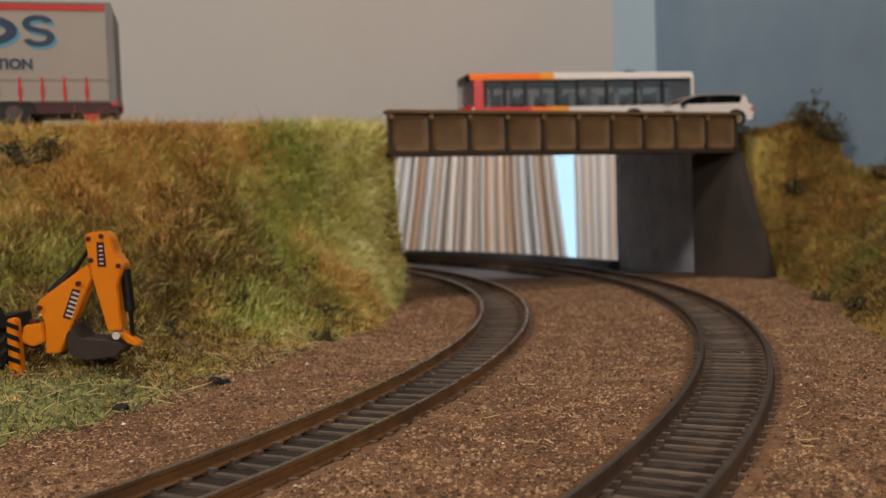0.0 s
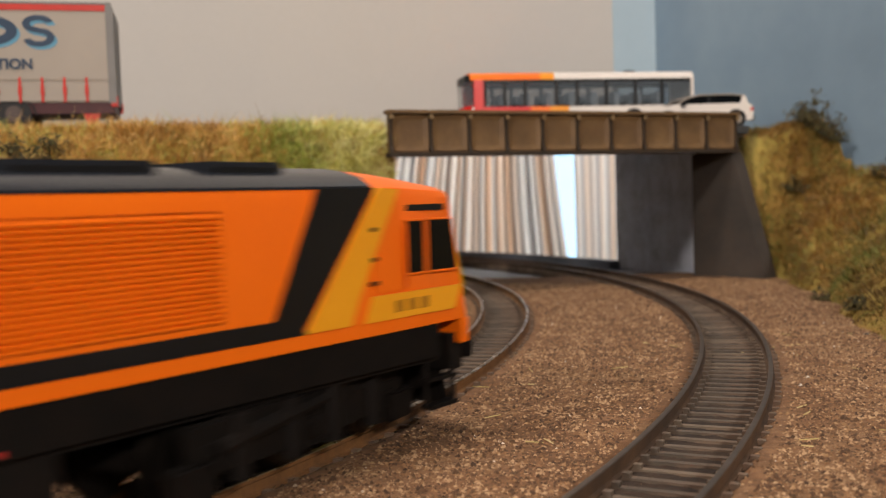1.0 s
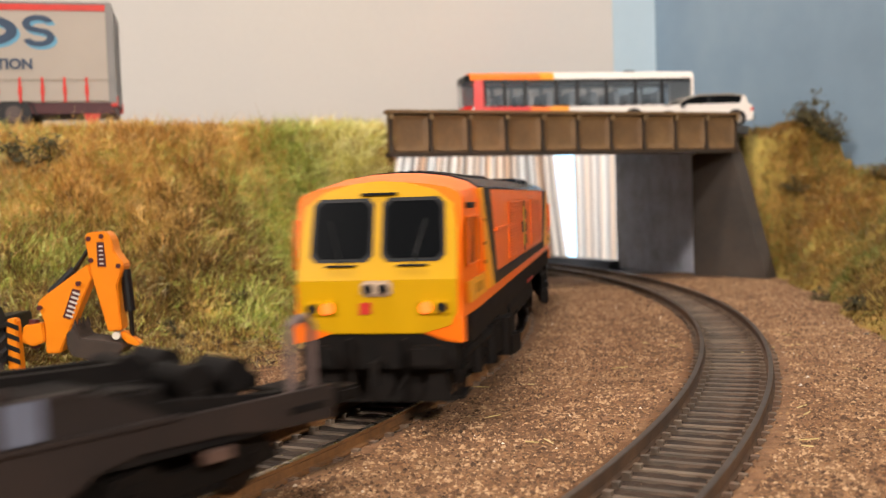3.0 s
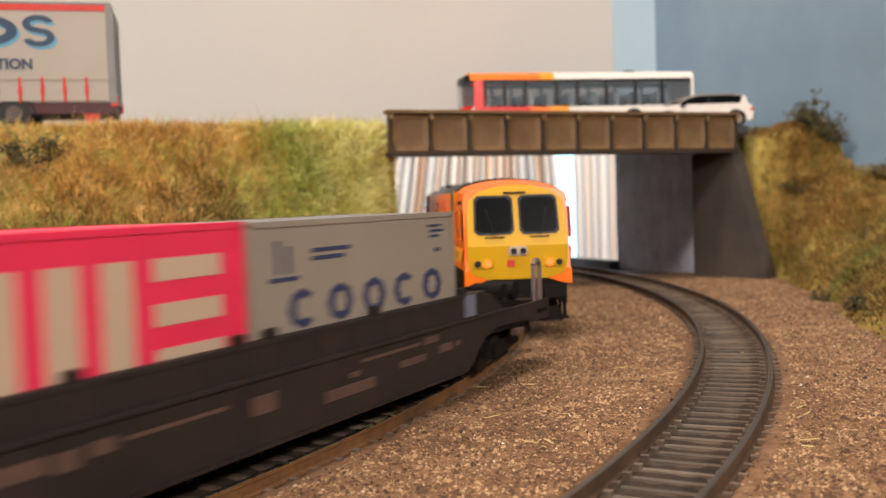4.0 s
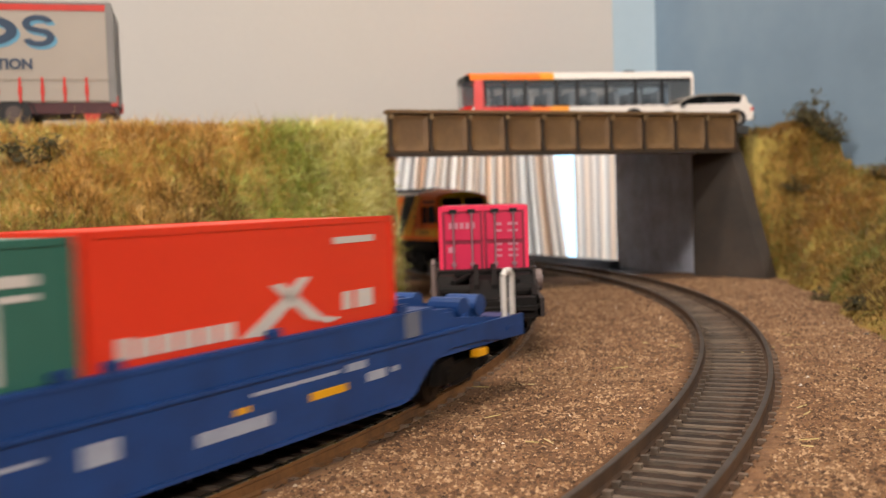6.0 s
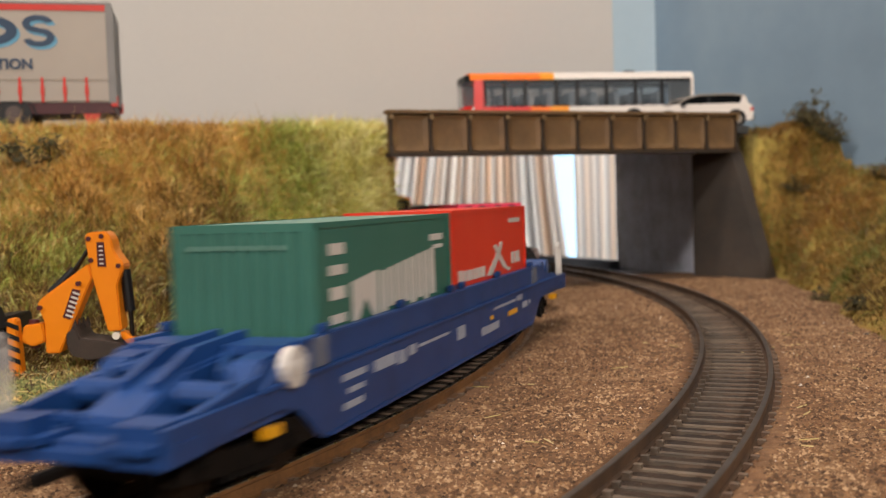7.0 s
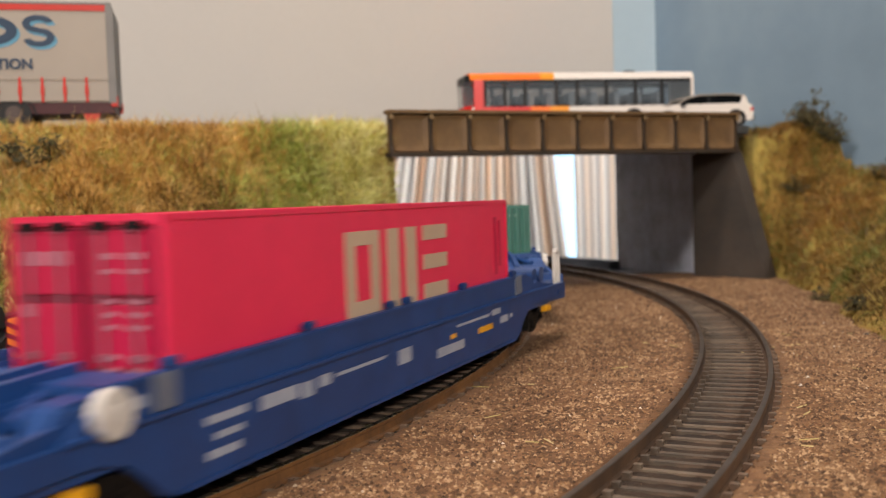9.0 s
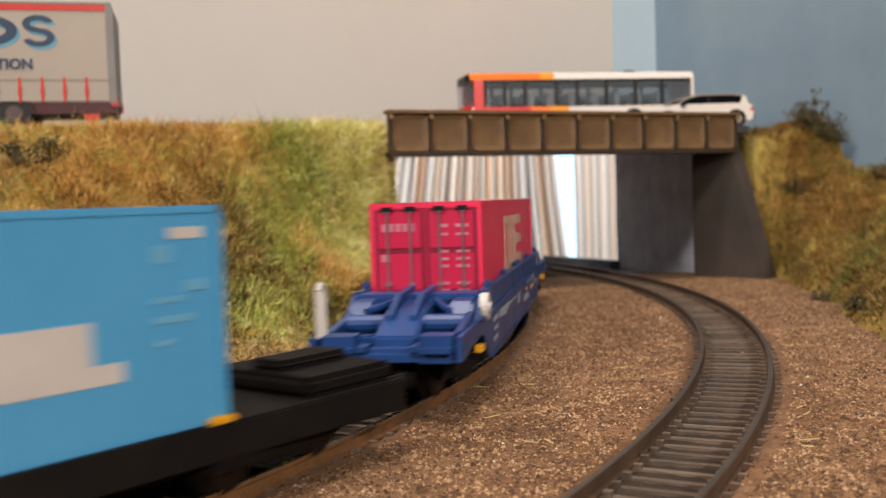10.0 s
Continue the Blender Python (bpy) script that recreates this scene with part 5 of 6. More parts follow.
def flat_wagon():
    wg = thing("container_wagon", "charcoal flat wagon with a low open deck", "railway wagon", "container wagons")
    part("deck", boxed(-118, 118, -13.6, 13.6, 9.6, 10.8, bevel=0.3), M_DARK_END, wg)
    for s in (-1, 1):
        part("side_sill", boxed(-119, 119, min(s * 13.4, s * 15), max(s * 13.4, s * 15), 5.8, 11.2, bevel=0.3), M_DARK_END, wg)
        part("yellow_block", boxed(77, 81, min(s * 13.6, s * 15.3), max(s * 13.6, s * 15.3), 11.2, 12.2, bevel=0.2), M_YELLOW_MARK, wg, "yellow corner block")
    for e in (-1, 1):
        part("end_box", boxed(min(e * 98, e * 119), max(e * 98, e * 119), -12.5, 12.5, 10.8, 14.2, bevel=1.0), M_DARK_END, wg)
        part("end_rib", boxed(min(e * 100, e * 117), max(e * 100, e * 117), -4, 4, 14.2, 16.0, bevel=0.8), M_DARK_END, wg)
        for y in (-10.4, 10.4):
            bm = rod(bmesh.new(), (e * 119, y, 9.5), (e * 124, y, 9.5), 1.5, 12)
            box(bm, min(e * 124, e * 125), max(e * 124, e * 125), y - 2.8, y + 2.8, 7.8, 11.4, bevel=0.5)
            part("buffer", bm, M_UNDER, wg, "black buffer")
        bogie(wg, e * 92, 23, 2, 5.4, M_UNDER, None, 11.6)
    return wg


TRAIN = [(locomotive(), -453.8, 84)]


def load(wg, start, half, boxes):
    TRAIN.append((wg, start, half))
    for b in boxes:
        TRAIN.append((b, start, half))


cosco = container("shipping_container", 0.6, 71.8, 39.3, M_GREY, "grey twenty-foot container with dark blue ring shapes", M_GREY_TOP)
side_marks(cosco, ring_marks(38, 20.8, 27.6, 5, 8.2, 3.4), M_PRINT_NAVY, "dark blue printed ring")
side_marks(cosco, [rect(18, 30, 33.6, 34.3), rect(18, 28, 32.2, 32.9), rect(8, 8.8, 30.5, 36), rect(11, 11.8, 30.5, 35), rect(6, 14, 29.2, 29.9), rect(60, 66, 36.3, 36.8), rect(61, 67, 35.2, 35.7), rect(61, 65, 34.1, 34.6), rect(63, 65, 31, 31.8)], M_PRINT_NAVY)
pink = container("shipping_container", -73.4, -0.4, 39.6, M_PINK, "bright pink twenty-foot container with tan block shapes", None, M_PINK_DOOR)
side_marks(pink, three_blocks(-31, 19, 35, 1.12), M_PRINT_TAN, "tan printed block")
load(wagon(M_DARK, "charcoal pocket wagon with deep sides and faded markings", M_PRINT_RUST, M_PRINT_RUST, M_FADED, M_DARK_END, True), -735.5, 88, [cosco, pink])

red = container("shipping_container", 1.0, 72.5, 39.3, M_RED, "orange-red twenty-foot container with a white swoosh", None, None)
side_marks(red, [[(30, 21.4), (35, 21.2), (42, 25.4), (47, 29.6), (44.6, 29.8), (39, 26.2)], [(37, 29), (40, 29.2), (50, 22.6), (55, 21.8), (52, 21.2), (46, 22.6)], rect(6, 8.4, 21.6, 24.6), rect(9.4, 12.4, 21.6, 24.2), rect(13.4, 16.4, 21.6, 24.2), rect(17.4, 20.4, 21.6, 24.2), rect(21.4, 24.4, 21.6, 24.2), rect(25.4, 28.4, 21.6, 24.2), rect(56, 58.6, 23, 26.2), rect(60, 65, 23, 26.2), rect(54, 66, 34.8, 36.0)], M_PRINT_WHITE, "white printed swoosh")
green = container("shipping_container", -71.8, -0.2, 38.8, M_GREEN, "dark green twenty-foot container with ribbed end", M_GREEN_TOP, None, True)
side_marks(green, [[(-57, 20.6), (-54.4, 20.6), (-51, 24.4), (-47.6, 20.6), (-45, 20.6), (-45, 29), (-57, 27.6)]] + [rect(-43.4 + 4.1 * i, -40.6 + 4.1 * i, 20.6 + 0.7 * (i % 2), 28.6 + 0.4 * i) for i in range(8)] + [rect(-66, -60, 33, 35), rect(-66, -60, 29.5, 31.2), rect(-66, -60, 25.2, 27.4), rect(-66, -60, 21, 22.6), rect(-14, -6, 33, 34.4), rect(-12, -6, 31.2, 32)], M_PRINT_WHITE, "pale printed block")
for i in range(9):
    for w0 in (0.0,):
        end_plate("marking_bar", [(9.0 - i * 2.2, 34.4), (10.0 - i * 2.2, 34.4), (10.0 - i * 2.2, 35.2), (9.0 - i * 2.2, 35.2)], -72.35, M_GREEN_TOP, green, "", 0.1)
load(wagon(M_BLUE, "dark blue pocket wagon with white markings and hoops"), -1000.6, 88, [red, green])

long_pink = container("shipping_container", -71.4, 72.2, 41.4, M_PINK, "bright pink forty-foot container with tan block shapes", None, M_PINK_DOOR)
side_marks(long_pink, three_blocks(5.5, 20.5, 36.5, 1.06), M_PRINT_TAN, "tan printed block")
side_marks(long_pink, [rect(62, 64, 22, 37), rect(65.5, 67, 24, 36)], M_PINK_DOOR)
load(wagon(M_BLUE, "dark blue pocket wagon carrying one long pink container"), -1262.6, 88, [long_pink])

sky = container("shipping_container", -62, 81, 42.3, M_CYAN, "sky blue forty-foot container with white block mark", None, None, False, -1, 11.2)
side_marks(sky, [[(46, 19.6), (64, 19.6), (64, 22.2), (59.5, 22.2), (59.5, 27.8), (46, 27.8)], rect(72, 77.5, 37.8, 39.4)], M_PRINT_WHITE, "white printed block")
side_marks(sky, [rect(69, 72, 34.6, 37), rect(74, 78, 30.5, 32), rect(69, 74, 29.2, 30), rect(69, 75.5, 26.4, 27.4), rect(69, 72, 23.4, 24.2)], M_PRINT_FAINT)
load(flat_wagon(), -1516.0, 88, [sky])
# ---- road vehicles ----
def bus():
    b = thing("bus", "red, orange and white single-deck bus with dark windows", "bus", m=mm_pose(77.7, 567, 81.5, 0, 0, 10))
    L, w, h = 66.0, 16.0, 33.5
    lower = prism(bmesh.new(), [(-w, 4), (-w, 14), (w, 14), (w, 4)], "x", -L + 3, L)
    part("lower_body", lower, M_BUS_WHITE, b)
    part("floor_plate", boxed(-L + 3, L - 1, -w + 1, w - 1, 13.6, 14.4), M_BLACK, b)
    sec = [(-w, 29), (-w + 0.6, 31.2), (-w + 3, 33), (-6, h), (6, h), (w - 3, 33), (w - 0.6, 31.2), (w, 29)]
    for x0, x1, mt in ((-L + 2.5, -L + 42, M_BUS_ORANGE), (-L + 42, -L + 50, M_BUS_AMBER), (-L + 50, L, M_BUS_WHITE)):
        smooth(part("roof", prism(bmesh.new(), sec, "x", x0, x1), mt, b), 0.6)
    for s in (-1, 1):
        y0, y1 = sorted((s * (w - 0.7), s * w))
        for x0, x1, mt in ((-L + 4, -L + 36, M_BUS_RED), (-L + 36, -L + 47, M_BUS_ORANGE), (-L + 47, -L + 58, M_BUS_AMBER)):
            part("skirt_panel", boxed(x0, x1, y0 + (0 if s > 0 else -0.2), y1 + (0.2 if s > 0 else 0), 9, 14.2), mt, b)
        part("front_pillar", boxed(-L + 4.2, -L + 10.5, y0, y1 + 0.1, 14, 29), M_BUS_RED, b)
        cuts = [-L + 10.5, -L + 21.5, -L + 33, -L + 51, -L + 63, -L + 80, -L + 97, -L + 113, L - 1]
        for a, c in zip(cuts, cuts[1:]):
            pane = part("side_window", boxed(a + 1.0, c - 1.0, y0 + 0.2, y1 - 0.1, 15.2, 27.6), M_BUS_GLASS, b, "tinted side window")
            part("window_pillar", boxed(a - 1.0, a + 1.0, y0, y1 + 0.05, 14.2, 29), M_BLACK, pane)
            part("vent_bar", boxed(a + 1.0, c - 1.0, y0, y1, 27.4, 29), M_BLACK, pane)
        part("rear_post", boxed(L - 1.6, L, y0, y1 + 0.05, 14, 29), M_BUS_WHITE, b)
    bm = prism(bmesh.new(), [(-L + 3.5, -w + 0.6), (-L - 0.2, -w + 5), (-L - 1.0, 0), (-L - 0.2, w - 5), (-L + 3.5, w - 0.6)], "z", 4, 15)
    part("front_panel", bm, M_BUS_RED, b)
    bm = prism(bmesh.new(), [(-L + 3.6, -w + 0.8), (-L + 0.3, -w + 5), (-L - 0.5, 0), (-L + 0.3, w - 5), (-L + 3.6, w - 0.8)], "z", 15, 28.5)
    part("windscreen", bm, M_BUS_GLASS, b)
    bm = prism(bmesh.new(), [(-L + 3.4, -w + 0.8), (-L + 0.3, -w + 5), (-L - 0.3, 0), (-L + 0.3, w - 5), (-L + 3.4, w - 0.8)], "z", 28.5, 32)
    part("destination_box", bm, M_BLACK, b)
    part("rear_panel", boxed(L - 0.8, L + 0.4, -w + 0.6, w - 0.6, 4, 29), M_BUS_WHITE, b)
    for i in range(8):
        for s in (-1, 1):
            x = -L + 20 + i * 13
            bm = boxed(x, x + 3.2, s * 8.5 - 5.4, s * 8.5 + 5.4, 14.4, 22, bevel=0.5)
            part("seat", bm, M_SEAT, b)
    for x in (-L + 30, L - 36):
        for s in (-1, 1):
            t = part("wheel", rod(bmesh.new(), (x, s * (w - 3.5), 6.2), (x, s * (w + 0.1), 6.2), 6.2, 20), M_TYRE, b)
            part("wheel_hub", rod(bmesh.new(), (x, s * (w - 0.5), 6.2), (x, s * (w + 0.3), 6.2), 3.2, 14), M_PLATE, t)
    part("roof_pod", boxed(30, 36, -3, 3, h - 0.3, h + 1.8, bevel=0.5), M_BLACK, b)
    return b


def car():
    c = thing("car", "white estate car with grey roof and dark windows", "car", m=mm_pose(136.5, 531, 80, 0, 0, 9) @ Matrix.Diagonal((1.05, 1, 0.9, 1)))
    w = 11.0
    low = [(-27, 3.2), (-27.6, 7.5), (-26.4, 9.8), (-14, 13.0), (22, 13.4), (27, 12.6), (28, 8), (27.4, 3.4)]
    part("body", prism(bmesh.new(), low, "y", -w, w), M_BUS_WHITE, c)
    cab = [(-15, 11.2), (-6, 17.2), (0, 18.4), (16, 18.6), (23, 17.6), (26, 11.6)]
    part("cabin", prism(bmesh.new(), cab, "y", -w + 1.4, w - 1.4), M_GLASS, c, "dark cabin windows")
    part("roof", prism(bmesh.new(), [(-8, 16.4), (-5.4, 17.8), (0, 18.9), (16, 19.1), (24.4, 18.2), (24.2, 17.4), (16, 18.2), (0, 18.0), (-6, 16.4)], "y", -w + 1.2, w - 1.2), M_GREY, c, "grey roof panel")
    for s in (-1, 1):
        y0, y1 = sorted((s * (w - 1.5), s * (w - 1.1)))
        part("pillar", prism(bmesh.new(), [(-15.5, 11.2), (-13.8, 11.2), (-5.2, 17.4), (-6.6, 17.4)], "y", y0, y1), M_GREY, c)
        part("pillar", prism(bmesh.new(), [(4, 11.5), (5.4, 11.5), (5.4, 18.2), (4, 18.2)], "y", y0, y1), M_BLACK, c)
        part("pillar", prism(bmesh.new(), [(21, 11.5), (26.6, 11.5), (24, 17.8), (22.6, 17.8)], "y", y0, y1), M_BUS_WHITE, c)
        part("mirror", boxed(-11, -8.6, min(s * w, s * (w + 1.8)), max(s * w, s * (w + 1.8)), 11.4, 13.2, bevel=0.4), M_BLACK, c)
        part("rear_lamp", boxed(26, 28.1, min(s * (w - 2), s * (w + 0.1)), max(s * (w - 2), s * (w + 0.1)), 8.4, 11, bevel=0.3), M_STRAP, c)
        for x in (-17.5, 18.5):
            part("wheel_arch", rod(bmesh.new(), (x, s * (w - 2.2), 4.4), (x, s * (w + 0.12), 4.4), 5.3, 20), M_BLACK, c)
            t = part("wheel", rod(bmesh.new(), (x, s * (w - 2), 4.2), (x, s * (w + 0.35), 4.2), 4.2, 20), M_TYRE, c)
            part("wheel_hub", rod(bmesh.new(), (x, s * w, 4.2), (x, s * (w + 0.6), 4.2), 2.9, 14), M_GREY, t)
    part("bumper", boxed(26.6, 29, -w + 0.5, w - 0.5, 3.4, 6.0, bevel=0.5), M_BLACK, c)
    return c


def trailer():
    t = thing("lorry_trailer", "pale curtain-sided lorry trailer with red straps and blue shapes", "lorry trailer", m=mm_pose(-137.2, 420, 80.4, 0, 0, 14))
    part("box_body", boxed(-170, -0.8, 0.5, 33, 11.4, 52), M_TRAILER, t)
    part("side_curtain", boxed(-170, -2.2, 0, 0.7, 12, 50.2), M_TRAILER, t, "pale grey side curtain")
    part("top_rail", boxed(-170, -2.0, -0.35, 0.7, 49.4, 52.0, bevel=0.2), M_STRAP, t, "red top rail")
    part("roof", boxed(-170, 0, 0.2, 33, 52, 53.2, bevel=0.3), M_GREY_TOP, t)
    part("rear_frame", prism(bmesh.new(), [(-2.2, 11), (0.9, 11), (0.9, 50), (-0.8, 53), (-2.2, 53)], "y", -0.3, 33.2), M_GREY_TOP, t, "grey rear door frame")
    part("chassis", boxed(-170, 0, 0.8, 32, 6.6, 11.4, bevel=0.3), M_MAROON, t, "dark maroon chassis")
    part("curtain_hem", boxed(-170, -2.2, -0.25, 0.4, 20.6, 21.1), M_GREY, t)
    for i in range(18):
        x = -10.9 - i * 8.75
        bm = boxed(x - 0.55, x + 0.55, -0.3, 0.2, 11.4, 21.8)
        box(bm, x - 0.75, x + 0.75, -0.55, 0.0, 14.5, 18.0)
        part("strap", bm, M_STRAP, t, "red tensioning strap")
    for x in (-40, -57, -74):
        for y in (2.5, 30.5):
            ty = part("wheel", rod(bmesh.new(), (x, y - 2.2, 6.8), (x, y + 2.2, 6.8), 6.8, 24), M_TYRE, t)
            part("wheel_hub", rod(bmesh.new(), (x, y - 2.5, 6.8), (x, y + 2.5, 6.8), 3.4, 16), M_HUB, ty)
        part("mudguard", prism(bmesh.new(), [(x - 9, 6), (x - 8, 10), (x - 4, 14), (x + 4, 14), (x + 8, 10), (x + 9, 6), (x + 8.4, 6), (x + 7.4, 9.6), (x + 3.6, 13.4), (x - 3.6, 13.4), (x - 7.4, 9.6), (x - 8.4, 6)], "y", 0.2, 5), M_BLACK, t)
    for y in (1.2, 32):
        part("tail_lamp", boxed(-1.4, 1.4, y - 1.4, y + 1.4, 9.4, 14.0, bevel=0.3), M_STRAP, t, "red tail lamp")
    part("mud_flap", prism(bmesh.new(), [(-13, 6.6), (-6, 6.6), (-7.5, 2.6), (-10.5, 1.2)], "y", 1, 5), M_STRAP, t, "red bracket")
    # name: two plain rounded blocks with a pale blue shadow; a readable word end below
    def bow(cx, cz, rx, rz, a0, a1, th, n=12):
        out = []
        for i in range(n):
            a, b = radians(a0 + (a1 - a0) * i / n), radians(a0 + (a1 - a0) * (i + 1) / n)
            out.append([(cx + rx * math.cos(a), cz + rz * math.sin(a)), (cx + rx * math.cos(b), cz + rz * math.sin(b)), (cx + (rx - th) * math.cos(b), cz + (rz - th * 0.75) * math.sin(b)), (cx + (rx - th) * math.cos(a), cz + (rz - th * 0.75) * math.sin(a))])
        return out

    first = [rect(-54.3, -48.8, 34.8, 47.2)] + bow(-48.9, 41.0, 12.0, 6.2, -90, 90, 4.4)
    second = bow(-28.9, 43.9, 6.2, 3.7, 15, 270, 3.0) + bow(-28.9, 38.3, 6.4, 3.9, -165, 90, 3.0)
    for dx, dz, y, mt in ((1.0, -1.2, -0.12, M_PRINT_SKY), (0, 0, -0.26, M_PRINT_BLUE)):
        for shape in (first, second):
            bm = bmesh.new()
            for pts in shape:
                prism(bm, [(x + dx, z + dz) for x, z in pts], "y", y, 0.05)
            bmesh.ops.remove_doubles(bm, verts=bm.verts, dist=1e-6)
            part("name_block", bm, mt, t, "dark blue rounded shape" if dx == 0 else "pale blue shadow shape")
    cu = bpy.data.curves.new("word", "FONT")
    cu.body, cu.size, cu.extrude, cu.offset, cu.align_x = "TION", 5.8, 0.06, 0.2, "RIGHT"
    tmp = new("word", cu)
    me = bpy.data.meshes.new_from_object(tmp.evaluated_get(bpy.context.evaluated_depsgraph_get()))
    bpy.data.objects.remove(tmp)
    me.transform(Matrix.Translation((-31.6 * MM, -0.3 * MM, 25.4 * MM)) @ Matrix.Rotation(radians(90), 4, "X") @ Matrix.Scale(MM, 4))
    me.materials.clear()
    me.materials.append(M_PRINT_BLUE)
    wd = new("lettering", me)
    wd.parent = t
    return t


def digger():
    k = 0.91
    d = thing("backhoe_loader", "orange-yellow backhoe digger with a folded arm on the grass", "digger", m=Matrix.Translation((-114.4 * MM, 250 * MM, 4.0 * MM)) @ Matrix.Scale(1.0, 4))

    def pts(*p):
        return [(x * k, z * k) for x, z in p]

    def ext(name, p, y0, y1, mt, parent, label="", bevel=0.35):
        bm = prism(bmesh.new(), pts(*p), "y", y0, y1)
        bmesh.ops.bevel(bm, geom=list(bm.edges), offset=bevel, segments=2, affect="EDGES", clamp_overlap=True)
        return part(name, bm, mt, parent, label)

    def cyl(name, a, b, y, r, mt, parent, label=""):
        return part(name, rod(bmesh.new(), (a[0] * k, y, a[1] * k), (b[0] * k, y, b[1] * k), r, 12), mt, parent, label)

    boom = ext("boom", ((11.3, 20.2), (12.5, 22.0), (26.2, 31.4), (27.3, 27.6), (17.2, 6.5), (13.2, 6.5), (13.2, 15.5)), 0, 4.6, M_DIGGER, d)
    stick = ext("dipper_arm", ((25.8, 39.2), (27.0, 40.2), (31.8, 40.4), (33.2, 38.5), (34.0, 34.5), (36.6, 30.8), (34.4, 25.2), (35.0, 12.5), (31.2, 12.1), (27.3, 28)), -0.6, 5.2, M_DIGGER, d)
    ext("label_plate", ((18.5, 16.6), (21.6, 24.6), (23.8, 24.0), (20.6, 15.8)), -0.16, 0.1, M_MAROON, boom, "dark plate with pale bars", 0.05)
    for i in range(6):
        a = i * 1.25
        ext("pale_bar", ((19.3 + a * 0.36, 17.1 + a), (19.5 + a * 0.36, 17.6 + a), (21.5 + a * 0.36, 16.8 + a), (21.3 + a * 0.36, 16.3 + a)), -0.3, -0.1, M_PRINT_WHITE, boom, "", 0.03)
    ext("label_plate", ((29.2, 30.6), (29.2, 37.4), (31.2, 37.4), (31.6, 30.4)), -0.8, -0.5, M_MAROON, stick, "dark plate with pale bars", 0.05)
    for i in range(5):
        ext("pale_bar", ((29.8, 31.2 + 1.2 * i), (29.8, 31.6 + 1.2 * i), (30.9, 31.6 + 1.2 * i), (31.0, 31.2 + 1.2 * i)), -0.95, -0.7, M_PRINT_WHITE, stick, "", 0.04)
    for p in ((12.3, 19.5), (23.5, 26.0), (27.0, 38.4), (30.6, 39.0), (27.4, 32.4), (35.0, 30.6)):
        cyl("pivot_pin", p, (p[0] + 0.01, p[1]), 2, 0.1, M_BLACK, stick)
        part("pin_head", rod(bmesh.new(), (p[0] * k, -1.0, p[1] * k), (p[0] * k, 5.6, p[1] * k), 0.62, 10), M_MAROON, stick)
    cyl("ram_body", (14.5, 23.2), (21.5, 29.5), 2.3, 1.25, M_BLACK, d, "black hydraulic ram")
    cyl("ram_rod", (21.5, 29.5), (26.2, 36.0), 2.3, 0.6, M_STEEL, d, "steel ram rod")
    cyl("ram_body", (35.8, 29.4), (36.7, 17.6), 2.3, 1.35, M_BLACK, d, "black hydraulic ram")
    cyl("ram_rod", (36.7, 17.6), (37.0, 10.5), 2.3, 0.6, M_STEEL, d, "steel ram rod")
    ext("bucket_link", ((33.4, 11.6), (35.0, 12.2), (39.8, 8.4), (38.6, 7.6), (35.6, 8.8)), 0.4, 4.0, M_DIGGER, d)
    part("link_pin", rod(bmesh.new(), (33.4 * k, -0.8, 11 * k), (33.4 * k, 5, 11 * k), 1.0, 12), M_LAMP, d)
    ext("bucket", ((20.2, 12.4), (21.6, 13.2), (22.4, 14.8), (23.2, 12.6), (24.0, 10.8), (31.0, 9.8), (35.0, 9.0), (35.8, 7.6), (33.5, 5.4), (26, 4.6), (21.4, 6.0), (20.2, 8.6)), -2.5, 8, M_BUCKET, d, "dark weathered bucket", 0.3)
    for i in range(4):
        ext("bucket_tooth", ((22.0, 13.0), (22.4, 16.0), (23.2, 13.0)), -2 + i * 3, -1 + i * 3, M_BUCKET, d, "", 0.05)
    leg = ext("stabiliser_leg", ((3.2, 1.4), (3.2, 16.4), (3.8, 16.9), (5.4, 16.9), (6.0, 16.4), (6.8, 1.4)), -1.6, 1.6, M_DIGGER, d)
    for i in range(4):
        z = 4 + i * 3.2
        ext("black_stripe", ((3.0, z + 1.4), (3.0, z + 2.8), (6.7, z + 1.2), (6.8, z - 0.2)), -1.85, -1.5, M_BLACK, leg, "", 0.04)
    ext("foot_plate", ((2.6, 0), (3.0, 1.4), (7.4, 1.4), (8.0, 0)), -3, 3, M_DIGGER, leg)
    ext("slew_bracket", ((6.6, 10), (7.4, 14.6), (12.8, 15.2), (13.4, 10), (10, 8.6)), -0.5, 5, M_DIGGER, d)
    cyl("slew_pin", (9.4, 8), (9.4, 16), 2.2, 1.3, M_MAROON, d)
    ext("rear_chassis", ((-14, 6), (-14, 16), (1.4, 17), (2.6, 9), (1, 6)), 3, 18, M_BLACK, d)
    ext("mudguard", ((-14, 17), (-6, 22), (-0.5, 20), (1.6, 14), (0.8, 13.6), (-2, 18.6), (-6.5, 20.4), (-14, 15.8)), -3.5, 4, M_BLACK, d)
    ty = part("tyre", rod(bmesh.new(), (-6.5, -4, 6.6), (-6.5, 3, 6.6), 8.6, 28), M_TYRE, d)
    for i in range(20):
        a = i * 2 * math.pi / 20
        part("tread_lug", rod(bmesh.new(), (-6.5 + 8.6 * math.cos(a), -3.8, 6.6 + 8.6 * math.sin(a)), (-6.5 + 8.6 * math.cos(a + 0.2), 2.8, 6.6 + 8.6 * math.sin(a + 0.2)), 0.7, 5), M_TYRE, ty)
